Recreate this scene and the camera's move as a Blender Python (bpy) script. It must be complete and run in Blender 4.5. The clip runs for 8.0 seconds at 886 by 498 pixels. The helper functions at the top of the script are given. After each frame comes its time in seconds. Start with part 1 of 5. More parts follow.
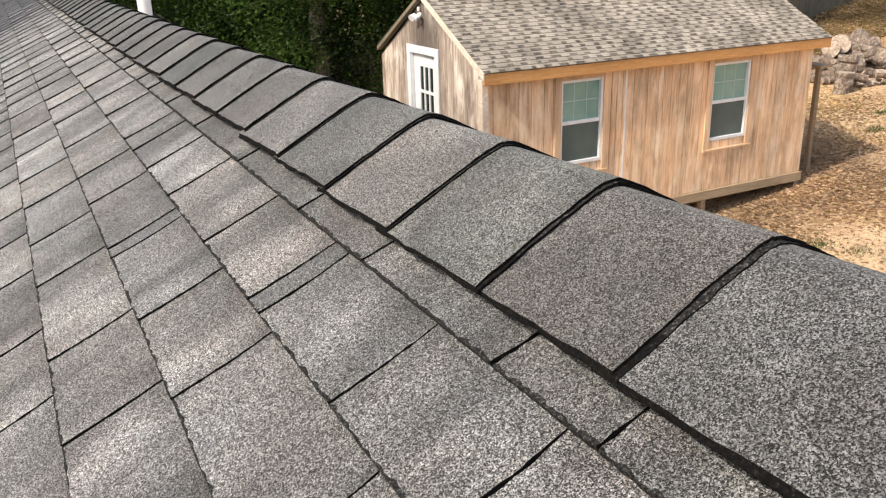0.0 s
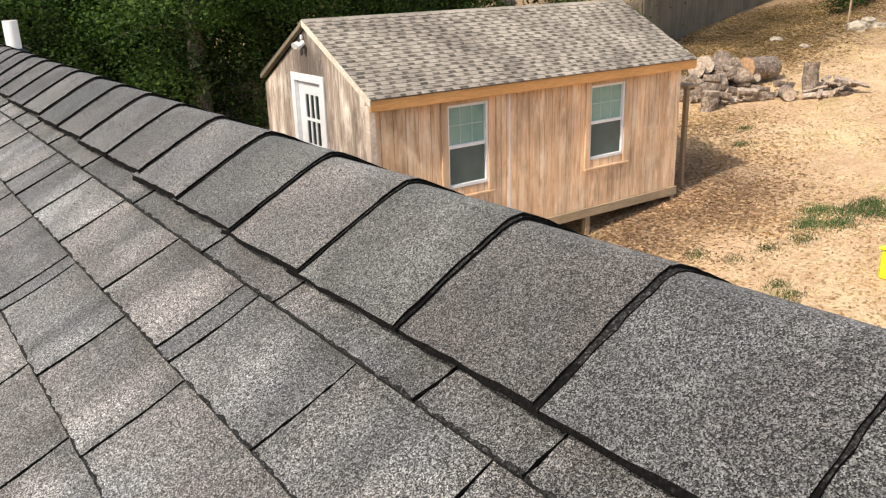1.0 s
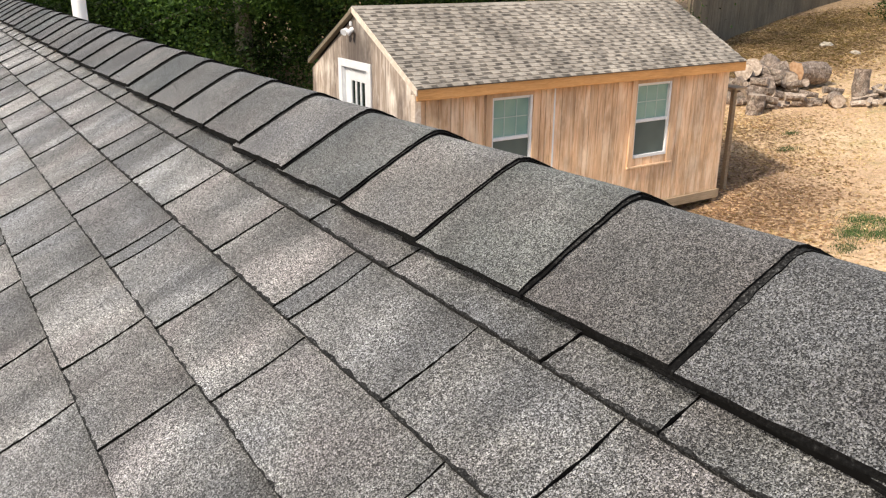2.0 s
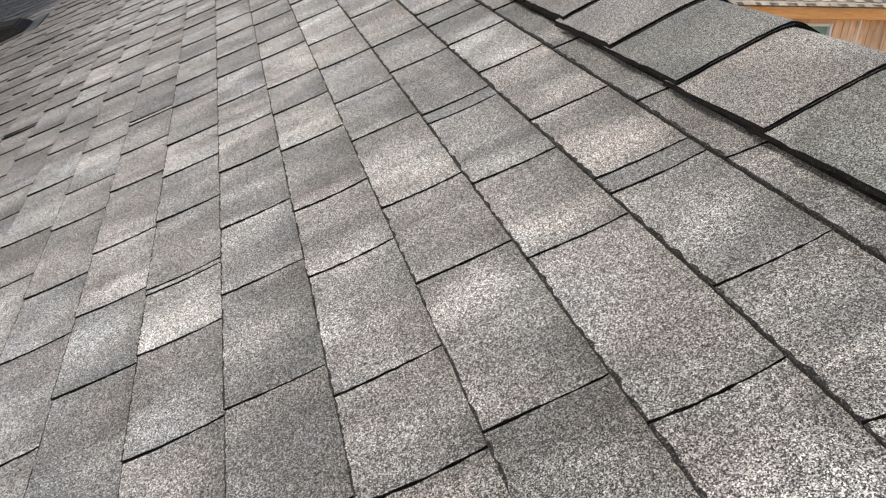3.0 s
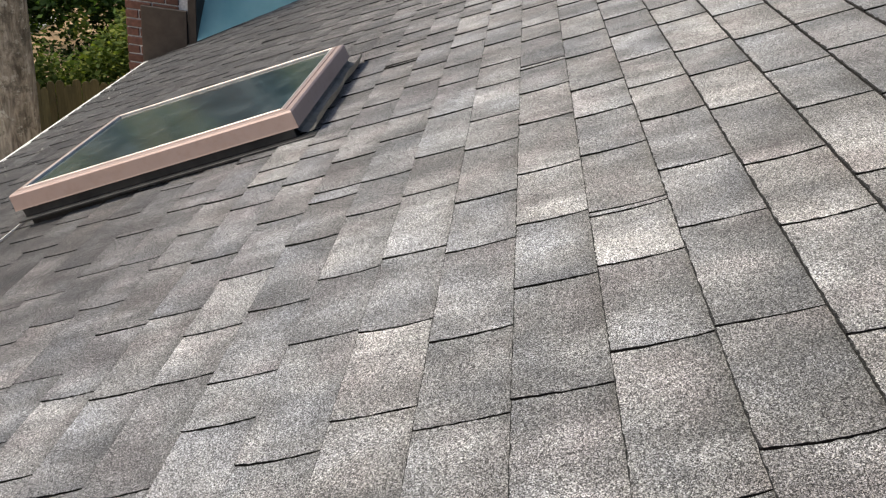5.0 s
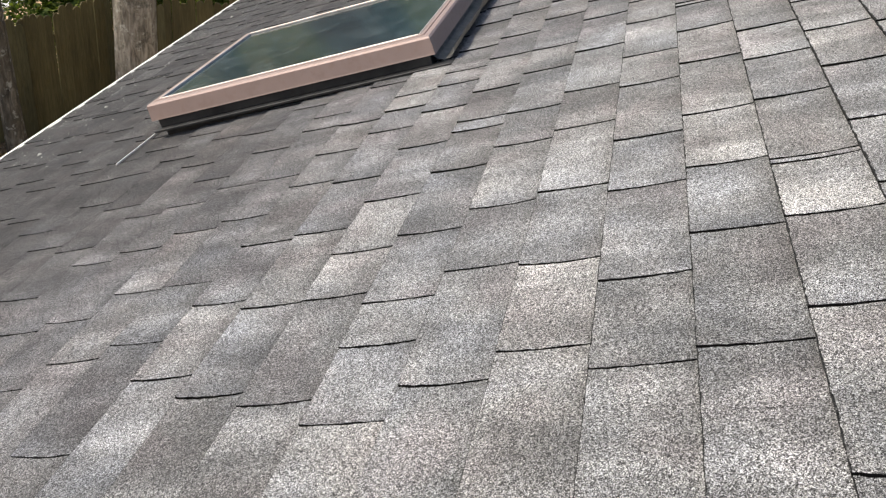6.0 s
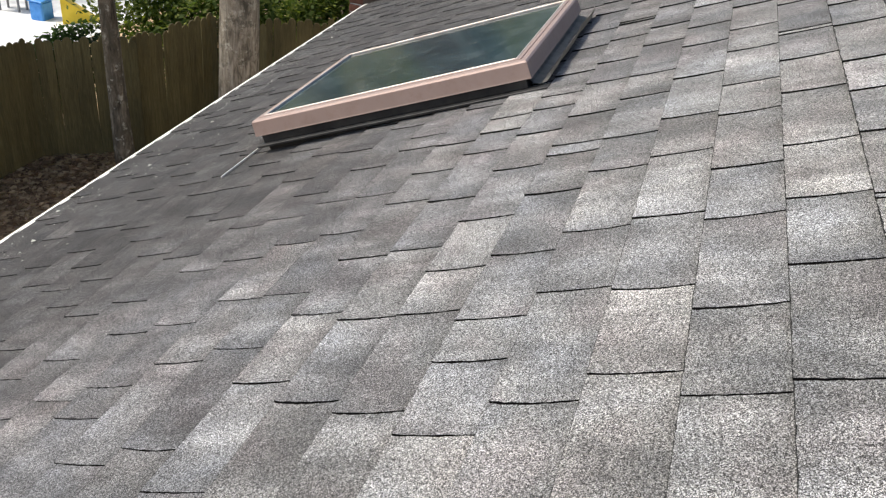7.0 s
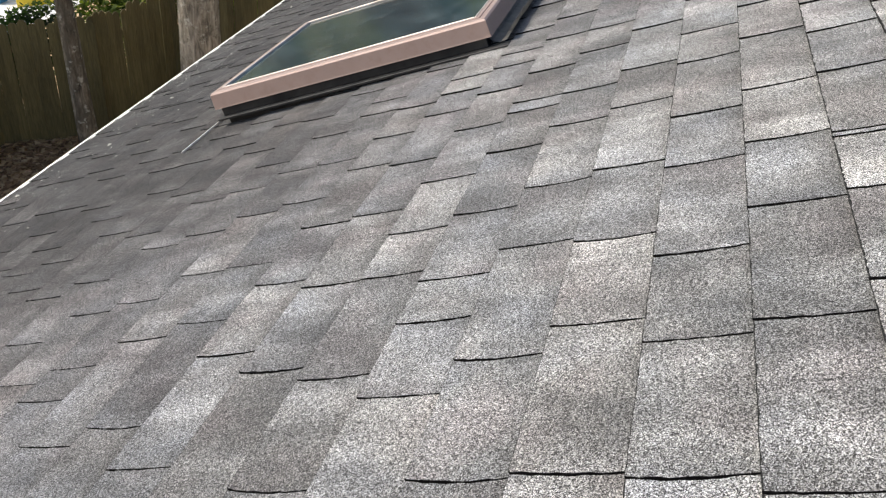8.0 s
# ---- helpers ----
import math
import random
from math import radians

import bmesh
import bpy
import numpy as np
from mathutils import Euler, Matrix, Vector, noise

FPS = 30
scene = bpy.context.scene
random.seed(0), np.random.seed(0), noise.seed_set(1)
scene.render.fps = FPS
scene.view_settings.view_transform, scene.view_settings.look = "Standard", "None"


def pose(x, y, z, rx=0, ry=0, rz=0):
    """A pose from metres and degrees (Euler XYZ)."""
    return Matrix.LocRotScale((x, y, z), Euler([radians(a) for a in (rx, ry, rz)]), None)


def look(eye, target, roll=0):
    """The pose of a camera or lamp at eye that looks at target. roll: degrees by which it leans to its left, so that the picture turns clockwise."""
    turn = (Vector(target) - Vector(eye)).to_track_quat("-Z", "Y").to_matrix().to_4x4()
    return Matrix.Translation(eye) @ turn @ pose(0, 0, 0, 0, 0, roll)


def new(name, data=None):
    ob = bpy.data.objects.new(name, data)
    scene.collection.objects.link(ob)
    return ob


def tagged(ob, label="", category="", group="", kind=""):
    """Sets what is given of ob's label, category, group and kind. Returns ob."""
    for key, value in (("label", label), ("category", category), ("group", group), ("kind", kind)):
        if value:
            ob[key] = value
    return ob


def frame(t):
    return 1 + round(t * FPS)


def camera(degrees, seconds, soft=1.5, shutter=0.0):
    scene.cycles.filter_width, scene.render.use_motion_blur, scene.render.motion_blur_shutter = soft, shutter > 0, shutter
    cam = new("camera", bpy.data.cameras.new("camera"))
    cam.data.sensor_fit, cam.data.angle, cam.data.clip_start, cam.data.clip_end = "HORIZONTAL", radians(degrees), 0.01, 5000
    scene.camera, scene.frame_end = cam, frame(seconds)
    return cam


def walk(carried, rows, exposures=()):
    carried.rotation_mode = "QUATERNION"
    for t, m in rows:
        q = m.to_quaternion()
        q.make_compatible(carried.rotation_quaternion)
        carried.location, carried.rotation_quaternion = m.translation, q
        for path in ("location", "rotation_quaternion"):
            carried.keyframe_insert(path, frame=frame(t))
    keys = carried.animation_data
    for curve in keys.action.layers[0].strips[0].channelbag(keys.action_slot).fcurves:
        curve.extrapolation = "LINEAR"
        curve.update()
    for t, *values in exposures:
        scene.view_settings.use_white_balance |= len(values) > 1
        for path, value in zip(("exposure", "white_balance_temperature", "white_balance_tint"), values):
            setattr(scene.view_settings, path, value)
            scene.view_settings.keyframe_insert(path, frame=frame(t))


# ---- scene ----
H = 5.0  # height of the ridge over the ground below it
cam = camera(56.23, 8.0, soft=1.25)
PATH = [  # seconds, eye, target, roll
    (0, (-0.5195, -1.0736, 5.2372), (0.3352, 0.5980, 4.5480), -1.62),
    (0.5, (-0.5200, -1.0865, 5.2498), (0.4893, 0.5067, 4.5841), -1.74),
    (0.8, (-0.5350, -1.0838, 5.2618), (0.5337, 0.4770, 4.6125), -1.47),
    (1, (-0.5446, -1.0746, 5.2585), (0.5427, 0.4765, 4.6166), -1.65),
    (1.2, (-0.5616, -1.0741, 5.2662), (0.5306, 0.4757, 4.6297), -1.77),
    (2.3, (-0.6872, -1.0435, 5.2347), (0.2585, 0.5723, 4.5313), 2.28),
    (2.5, (-0.7081, -1.0157, 5.2193), (0.1324, 0.6311, 4.4566), 2.73),
    (2.8, (-0.7441, -1.0085, 5.2047), (-0.1069, 0.6914, 4.3654), 3.40),
    (3, (-0.7553, -1.0259, 5.1988), (-0.2704, 0.7079, 4.3277), 3.69),
    (3.2, (-0.7639, -1.0467, 5.1945), (-0.4303, 0.7124, 4.3032), 4.53),
    (3.5, (-0.7872, -1.0927, 5.1542), (-0.6744, 0.6761, 4.2275), 5.40),
    (3.8, (-0.8163, -1.1124, 5.1257), (-0.8432, 0.6442, 4.1698), 6.13),
    (4, (-0.8616, -1.1223, 5.1340), (-0.9268, 0.6334, 4.1783), 6.33),
    (4.2, (-0.9254, -1.1103, 5.1350), (-0.9849, 0.6542, 4.1953), 6.61),
    (5.3, (-1.1490, -1.0994, 5.1089), (-1.2140, 0.6589, 4.1580), 7.90),
    (5.5, (-1.1815, -1.0966, 5.0934), (-1.3027, 0.6343, 4.0987), 8.07),
    (5.8, (-1.2169, -1.0945, 5.0771), (-1.4035, 0.5929, 4.0198), 8.68),
    (6, (-1.2270, -1.0954, 5.0761), (-1.4510, 0.5667, 3.9866), 8.94),
    (6.5, (-1.2305, -1.1050, 5.0796), (-1.5675, 0.5229, 3.9677), 8.10),
    (6.8, (-1.2347, -1.1223, 5.0913), (-1.6313, 0.5071, 4.0016), 7.68),
    (7, (-1.2397, -1.1282, 5.0910), (-1.6671, 0.5045, 4.0179), 7.49),
    (7.5, (-1.2357, -1.1298, 5.0778), (-1.6899, 0.4934, 4.0012), 6.75),
    (7.8, (-1.2222, -1.1173, 5.0735), (-1.6367, 0.5009, 3.9736), 6.22),
    (8, (-1.2134, -1.1137, 5.0710), (-1.5706, 0.4982, 3.9422), 5.85),
]
EXPOSURES = [(0.0, 0.86, 7020, 10), (1.2, 0.76, 7020, 10), (2.5, 0.77, 6860, 9), (3.5, 0.84, 6860, 9), (5.5, 0.78, 6760, 9), (7.0, 0.8, 6600, 8), (8.0, 0.79, 6600, 8)]
walk(cam, [(t, look(eye, target, roll)) for t, eye, target, roll in PATH], EXPOSURES)

# ---- world, sun ----
SUN_FROM = Vector((-0.72, -0.12, 0.72)).normalized()
world = bpy.data.worlds.new("sky")
world.use_nodes = True
scene.world = world
wn = world.node_tree.nodes
sky = wn.new("ShaderNodeTexSky")
sky.sky_type = "NISHITA"
sky.sun_disc = False
sky.sun_elevation = math.asin(SUN_FROM.z)
sky.sun_rotation = math.atan2(SUN_FROM.x, SUN_FROM.y)
sky.air_density, sky.dust_density = 1.0, 3.0
wn["Background"].inputs["Strength"].default_value = 0.13
world.node_tree.links.new(sky.outputs["Color"], wn["Background"].inputs["Color"])
sun = new("sun", bpy.data.lights.new("sun", "SUN"))
sun.data.energy, sun.data.angle, sun.data.color = 2.4, radians(2.0), (1.0, 0.95, 0.87)
sun.matrix_world = look(Vector((0, 0, 30)), Vector((0, 0, 30)) - SUN_FROM)


# ---- materials ----
class Mat:
    """A small builder of node materials, in world metres."""

    def __init__(self, name, rough=0.9, metal=0.0, spec=0.3):
        self.m = bpy.data.materials.new(name)
        self.m.use_nodes = True
        self.t = self.m.node_tree
        self.n, self.l = self.t.nodes, self.t.links
        self.b = self.n["Principled BSDF"]
        self.b.inputs["Roughness"].default_value = rough
        self.b.inputs["Metallic"].default_value = metal
        self.b.inputs["Specular IOR Level"].default_value = spec
        self.pos = self.n.new("ShaderNodeNewGeometry").outputs["Position"]

    def put(self, value, socket):
        if isinstance(value, bpy.types.NodeSocket):
            self.l.new(value, socket)
        else:
            socket.default_value = value

    def scaled(self, v, vec=None):
        node = self.n.new("ShaderNodeMapping")
        self.l.new(vec or self.pos, node.inputs["Vector"])
        node.inputs["Scale"].default_value = v
        return node.outputs["Vector"]

    def noise(self, scale, detail=3.0, rough=0.55, vec=None, dist=0.0):
        node = self.n.new("ShaderNodeTexNoise")
        self.l.new(vec or self.pos, node.inputs["Vector"])
        node.inputs["Scale"].default_value = scale
        node.inputs["Detail"].default_value = detail
        node.inputs["Roughness"].default_value = rough
        node.inputs["Distortion"].default_value = dist
        return node.outputs["Fac"]

    def cells(self, scale, vec=None):
        node = self.n.new("ShaderNodeTexVoronoi")
        self.l.new(vec or self.pos, node.inputs["Vector"])
        node.inputs["Scale"].default_value = scale
        return node.outputs["Color"], node.outputs["Distance"]

    def ramp(self, fac, *stops):
        node = self.n.new("ShaderNodeValToRGB")
        while len(node.color_ramp.elements) < len(stops):
            node.color_ramp.elements.new(0.5)
        for e, (p, c) in zip(node.color_ramp.elements, stops):
            e.position = p
            e.color = (c, c, c, 1) if isinstance(c, (int, float)) else (*c, 1)
        self.l.new(fac, node.inputs["Fac"])
        return node.outputs["Color"]

    def mix(self, fac, a, b, mode="MIX"):
        node = self.n.new("ShaderNodeMix")
        node.data_type, node.blend_type = "RGBA", mode
        self.put(fac, node.inputs[0])
        self.put((*a, 1) if isinstance(a, tuple) else a, node.inputs[6])
        self.put((*b, 1) if isinstance(b, tuple) else b, node.inputs[7])
        return node.outputs[2]

    def math(self, op, a, b=0.0):
        node = self.n.new("ShaderNodeMath")
        node.operation = op
        self.put(a, node.inputs[0])
        self.put(b, node.inputs[1])
        return node.outputs[0]

    def rand(self):
        """A random value for each object and each island."""
        geo, obj = self.n.new("ShaderNodeNewGeometry"), self.n.new("ShaderNodeObjectInfo")
        return self.math("FRACT", self.math("ADD", geo.outputs["Random Per Island"], obj.outputs["Random"]))

    def own(self):
        return self.n.new("ShaderNodeObjectInfo").outputs["Color"]

    def color(self, c):
        self.put((*c, 1) if isinstance(c, tuple) else c, self.b.inputs["Base Color"])
        return self

    def bump(self, height, strength=0.5, dist=0.002):
        node = self.n.new("ShaderNodeBump")
        node.inputs["Strength"].default_value = strength
        node.inputs["Distance"].default_value = dist
        self.l.new(height, node.inputs["Height"])
        self.l.new(node.outputs["Normal"], self.b.inputs["Normal"])
        return self


def shingle_material(name, light, size, banded=True, sheen=0.3, grain=0.3):
    m = Mat(name, 0.93, spec=0.2)
    m.b.inputs["Diffuse Roughness"].default_value = 1.0
    m.b.inputs["Sheen Weight"].default_value = sheen
    m.b.inputs["Sheen Roughness"].default_value = 0.6
    chance = m.rand()
    shift = m.n.new("ShaderNodeCombineXYZ")
    m.put(m.math("MULTIPLY", chance, 7.0), shift.inputs[0])
    m.put(m.math("MULTIPLY", chance, 13.0), shift.inputs[1])
    own = m.n.new("ShaderNodeVectorMath")
    m.l.new(m.pos, own.inputs[0]), m.l.new(shift.outputs[0], own.inputs[1])
    col, near = m.cells(1.0 / size)
    fine = m.ramp(m.math("MULTIPLY", col, 1.0), (0.18, 0.012), (0.32, 0.042), (0.44, 0.13), (0.56, 0.235), (0.68, 0.38), (0.84, 0.56))
    clump = m.ramp(m.noise(240, 3, 0.75), (0.3, 0.66), (0.5, 1.0), (0.7, 1.3))
    base = m.mix(1.0, fine, clump, "MULTIPLY")
    pairs = m.ramp(m.math("MULTIPLY", m.cells(1.0 / (1.9 * size))[0], 1.0), (0.28, 1.0 - grain), (0.5, 1.0), (0.72, 1.0 + grain))
    base = m.mix(1.0, base, pairs, "MULTIPLY")
    base = m.mix(1.0, base, m.ramp(m.noise(420, 1), (0.36, (1.0, 0.985, 1.03)), (0.5, (1.0, 1.0, 1.0)), (0.64, (1.012, 1.0, 0.96))), "MULTIPLY")
    blotch = m.ramp(m.noise(7.0, 2.5, 0.5, own.outputs[0], dist=0.6), (0.34, 0.78), (0.5, 0.98), (0.66, 1.24))
    base = m.mix(1.0, base, blotch, "MULTIPLY")
    if banded:
        # drops of lighter and darker granules across the length of a tab
        drop = m.ramp(m.noise(1.0, 2.0, 0.5, m.scaled((2.0, 9.0, 2.0), own.outputs[0]), dist=0.4), (0.4, 0.76), (0.48, 0.95), (0.54, 1.04), (0.62, 1.28))
        base = m.mix(1.0, base, drop, "MULTIPLY")
        # a dark band along the upper edge of each course, stronger on some tabs
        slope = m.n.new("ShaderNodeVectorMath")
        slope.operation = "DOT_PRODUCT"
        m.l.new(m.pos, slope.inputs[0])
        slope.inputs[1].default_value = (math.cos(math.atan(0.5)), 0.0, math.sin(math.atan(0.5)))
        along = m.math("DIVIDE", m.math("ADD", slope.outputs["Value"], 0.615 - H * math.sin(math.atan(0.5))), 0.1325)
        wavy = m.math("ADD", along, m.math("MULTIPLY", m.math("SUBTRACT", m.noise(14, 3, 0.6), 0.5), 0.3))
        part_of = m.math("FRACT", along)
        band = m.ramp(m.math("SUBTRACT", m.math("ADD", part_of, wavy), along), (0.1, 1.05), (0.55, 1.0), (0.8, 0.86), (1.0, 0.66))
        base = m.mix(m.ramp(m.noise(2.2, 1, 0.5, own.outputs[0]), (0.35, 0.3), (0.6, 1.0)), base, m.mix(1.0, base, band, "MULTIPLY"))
    tab = m.ramp(chance, (0.0, 0.83), (0.35, 0.95), (0.75, 1.05), (1.0, 1.18))
    base = m.mix(1.0, base, tab, "MULTIPLY")
    tint = m.ramp(m.noise(6.3, 2, 0.5, own.outputs[0]), (0.3, (0.97, 1.0, 1.03)), (0.5, (0.99, 1.0, 0.985)), (0.68, (1.03, 0.99, 0.98)))
    base = m.mix(1.0, base, tint, "MULTIPLY")
    base = m.mix(1.0, base, m.own(), "MULTIPLY")
    # uneven light put into the colour: middle courses brighter than those below the ridge
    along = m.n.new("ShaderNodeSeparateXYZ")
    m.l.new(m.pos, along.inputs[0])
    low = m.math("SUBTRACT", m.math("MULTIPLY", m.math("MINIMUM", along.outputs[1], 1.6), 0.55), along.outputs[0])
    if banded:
        worn_lit = m.math("SUBTRACT", m.math("MULTIPLY", along.outputs[1], 0.55), along.outputs[0])
        worn_lit = m.math("ADD", worn_lit, m.math("MULTIPLY", m.noise(2.0, 3), 0.5))
        base = m.mix(1.0, base, m.ramp(m.math("MULTIPLY", worn_lit, 0.2), (0.05, 0.88), (0.12, 0.95), (0.18, 1.08), (0.23, 1.22), (0.28, 1.29), (0.42, 1.35)), "MULTIPLY")
    # algae streaks and shade in the colour, down the courses nearest the eave
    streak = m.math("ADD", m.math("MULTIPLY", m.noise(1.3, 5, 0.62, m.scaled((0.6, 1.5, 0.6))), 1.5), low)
    algae_shade = m.ramp(m.math("MULTIPLY", streak, 0.2), (0.0, 1.0), (0.4, 1.0), (0.48, 0.89), (0.54, (0.86, 0.85, 0.85)), (0.6, (0.74, 0.715, 0.705)), (0.68, (0.48, 0.455, 0.44)), (0.82, (0.3, 0.285, 0.275)))
    base = m.mix(1.0, base, algae_shade, "MULTIPLY")
    base = m.mix(1.0, base, (light, light, light), "MULTIPLY")
    return m.color(base).bump(near, 0.7, 0.0012).m


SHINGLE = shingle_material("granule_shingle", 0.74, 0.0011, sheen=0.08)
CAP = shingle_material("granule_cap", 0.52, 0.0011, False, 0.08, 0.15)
m = Mat("asphalt_core", 0.9, spec=0.08)
CORE = m.color(m.ramp(m.noise(300, 3), (0.35, 0.003), (0.62, 0.008), (0.78, 0.04))).bump(m.noise(400, 2), 0.6).m
m = Mat("underlay", 0.95)
UNDER = m.color(m.ramp(m.noise(200, 2), (0.3, 0.015), (0.8, 0.045))).m
m = Mat("black_vent_plastic", 0.8, spec=0.1)
VENT = m.color(m.ramp(m.noise(60, 2), (0.3, 0.006), (0.8, 0.016))).m

m = Mat("copper_cover", 0.5, metal=0.35, spec=0.5)
base = m.mix(m.noise(6, 4, 0.6), (0.29, 0.215, 0.19), (0.38, 0.29, 0.262))
base = m.mix(m.ramp(m.noise(35, 3, 0.7), (0.5, 0.0), (0.8, 0.5)), base, (0.27, 0.18, 0.15))
COPPER = m.color(base).bump(m.noise(40, 2), 0.15, 0.001).m
m = Mat("dark_flashing", 0.5, metal=0.4)
FLASH = m.color(m.ramp(m.noise(14, 4), (0.3, (0.02, 0.021, 0.023)), (0.75, (0.05, 0.05, 0.05)))).m
m = Mat("lead_grey", 0.55, metal=0.3)
LEAD = m.color(m.ramp(m.noise(22, 4), (0.3, (0.16, 0.16, 0.15)), (0.75, (0.3, 0.29, 0.27)))).m
m = Mat("pale_seal", 0.6)
SEAL = m.color(m.ramp(m.noise(40, 3), (0.3, (0.45, 0.43, 0.4)), (0.7, (0.68, 0.66, 0.62)))).m
m = Mat("lichen_fleck", 0.9)
LICHEN = m.color(m.ramp(m.noise(60, 2), (0.3, (0.2, 0.2, 0.175)), (0.7, (0.5, 0.5, 0.45)))).m
m = Mat("white_metal", 0.3, spec=0.9)
WHITE = m.color(m.ramp(m.noise(12, 4), (0.3, (0.9, 0.89, 0.86)), (0.7, (0.95, 0.94, 0.92)))).m
m = Mat("white_paint", 0.5)
PAINT = m.color(m.ramp(m.noise(9, 4), (0.3, (0.74, 0.75, 0.76)), (0.7, (0.84, 0.84, 0.84)))).m
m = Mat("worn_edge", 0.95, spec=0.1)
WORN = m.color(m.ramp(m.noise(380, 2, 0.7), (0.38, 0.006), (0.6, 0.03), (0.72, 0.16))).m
m = Mat("skylight_glass", 0.16, spec=0.4)
base = m.ramp(m.noise(3.0, 4, 0.65), (0.35, (0.01, 0.024, 0.03)), (0.7, (0.026, 0.048, 0.056)))
SKYGLASS = m.color(m.mix(m.ramp(m.noise(9.0, 5, 0.7), (0.5, 0.0), (0.72, 0.6)), base, (0.09, 0.12, 0.13))).m
m = Mat("pale_copper_bead", 0.45, metal=0.2)
BEAD = m.color(m.ramp(m.noise(14, 4, 0.65), (0.35, (0.38, 0.32, 0.29)), (0.65, (0.58, 0.53, 0.49)))).m
m = Mat("window_glass", 0.04, spec=0.6)
GLASS = m.color(m.ramp(m.noise(1.5, 2), (0.3, (0.018, 0.026, 0.026)), (0.7, (0.03, 0.042, 0.04)))).m
m = Mat("window_screen", 0.55)
SCREEN = m.color(m.ramp(m.noise(1.7, 2), (0.3, (0.07, 0.095, 0.088)), (0.7, (0.12, 0.152, 0.138)))).m
m = Mat("blind_green", 0.35, spec=0.5)
BLIND = m.color(m.ramp(m.noise(2.0, 2), (0.3, (0.15, 0.3, 0.27)), (0.7, (0.28, 0.43, 0.36)))).m

m = Mat("grille_bar", 0.6)
MUNTIN = m.color(m.ramp(m.noise(9, 2), (0.3, (0.4, 0.5, 0.47)), (0.7, (0.5, 0.58, 0.55)))).m


def wood_material(name, a, b, c, stain=0.5, axis=(9, 9, 0.7)):
    m = Mat(name, 0.85)
    grain = m.noise(5, 5, 0.65, m.scaled(axis), dist=1.2)
    base = m.ramp(grain, (0.3, a), (0.52, b), (0.72, c))
    patch = m.ramp(m.noise(1.1, 4, 0.65, m.scaled((1, 1, 0.45))), (0.4, 1.0), (0.72, 1.0 - stain))
    base = m.mix(1.0, base, patch, "MULTIPLY")
    base = m.mix(1.0, base, m.ramp(m.rand(), (0.0, 0.86), (1.0, 1.12)), "MULTIPLY")
    return m.color(base).bump(grain, 0.4, 0.004).m


def siding_material(name, dark, mid, pale, grey, bleach, stain=(0.26, 0.175, 0.115), soot=None):
    """Rough-sawn cedar: wavy grain, vertical weather streaks, bleached and blackened patches."""
    m = Mat(name, 0.88)
    chance = m.rand()
    shift = m.n.new("ShaderNodeCombineXYZ")
    m.put(m.math("MULTIPLY", chance, 9.0), shift.inputs[2])
    own = m.n.new("ShaderNodeVectorMath")
    m.l.new(m.pos, own.inputs[0]), m.l.new(shift.outputs[0], own.inputs[1])
    grain = m.noise(1.7, 3, 0.55, m.scaled((6, 6, 0.5), own.outputs[0]), dist=2.8)
    base = m.ramp(grain, (0.3, dark), (0.5, mid), (0.72, pale))
    base = m.mix(0.3, base, mid)
    streak = m.ramp(m.noise(1.6, 3, 0.6, m.scaled((2.4, 2.4, 0.5))), (0.36, 0.78), (0.52, 1.0), (0.7, 1.1))
    base = m.mix(1.0, base, streak, "MULTIPLY")
    base = m.mix(m.ramp(m.noise(1.4, 4, 0.65, m.scaled((2.6, 2.6, 0.9))), (0.5, 0.0), (0.68, bleach)), base, pale)
    base = m.mix(m.ramp(m.noise(1.1, 4, 0.65, m.scaled((1.8, 1.8, 1.0))), (0.52, 0.0), (0.7, grey)), base, stain)
    if soot:
        # a grey mildew stain that spreads from one spot
        gap = m.n.new("ShaderNodeVectorMath")
        gap.operation = "DISTANCE"
        m.l.new(m.scaled((1.0, 1.0, 0.8)), gap.inputs[0])
        gap.inputs[1].default_value = (soot[0], soot[1], soot[2] * 0.8)
        ragged = m.math("ADD", gap.outputs["Value"], m.math("MULTIPLY", m.noise(3.5, 4, 0.65), 0.5))
        base = m.mix(m.ramp(ragged, (0.42, 0.85), (0.62, 0.6), (0.88, 0.0)), base, (0.085, 0.068, 0.06))
    base = m.mix(1.0, base, m.ramp(chance, (0.0, 0.88), (1.0, 1.1)), "MULTIPLY")
    return m.color(base).bump(grain, 0.4, 0.004).m


SIDING = siding_material("cedar_siding", (0.5, 0.29, 0.16), (0.77, 0.51, 0.315), (0.95, 0.76, 0.57), 0.5, 0.75, (0.34, 0.21, 0.125))
CASING = siding_material("cedar_casing", (0.58, 0.35, 0.2), (0.72, 0.48, 0.3), (0.82, 0.62, 0.44), 0.2, 0.3)
GABLE = siding_material("weathered_siding", (0.2, 0.15, 0.12), (0.36, 0.285, 0.23), (0.8, 0.71, 0.62), 0.95, 0.95, (0.13, 0.1, 0.085), soot=(4.86, 9.86, H - 1.0))
RAKE = wood_material("pale_rake_board", (0.58, 0.46, 0.36), (0.72, 0.6, 0.49), (0.84, 0.76, 0.67), 0.2, (2, 2, 2))
TRIM = wood_material("cedar_trim", (0.58, 0.28, 0.1), (0.72, 0.37, 0.14), (0.8, 0.45, 0.2), 0.15, (0.8, 9, 9))
SKIRT = wood_material("skirt_board", (0.28, 0.2, 0.12), (0.42, 0.31, 0.2), (0.5, 0.38, 0.26), 0.3, (0.8, 9, 9))
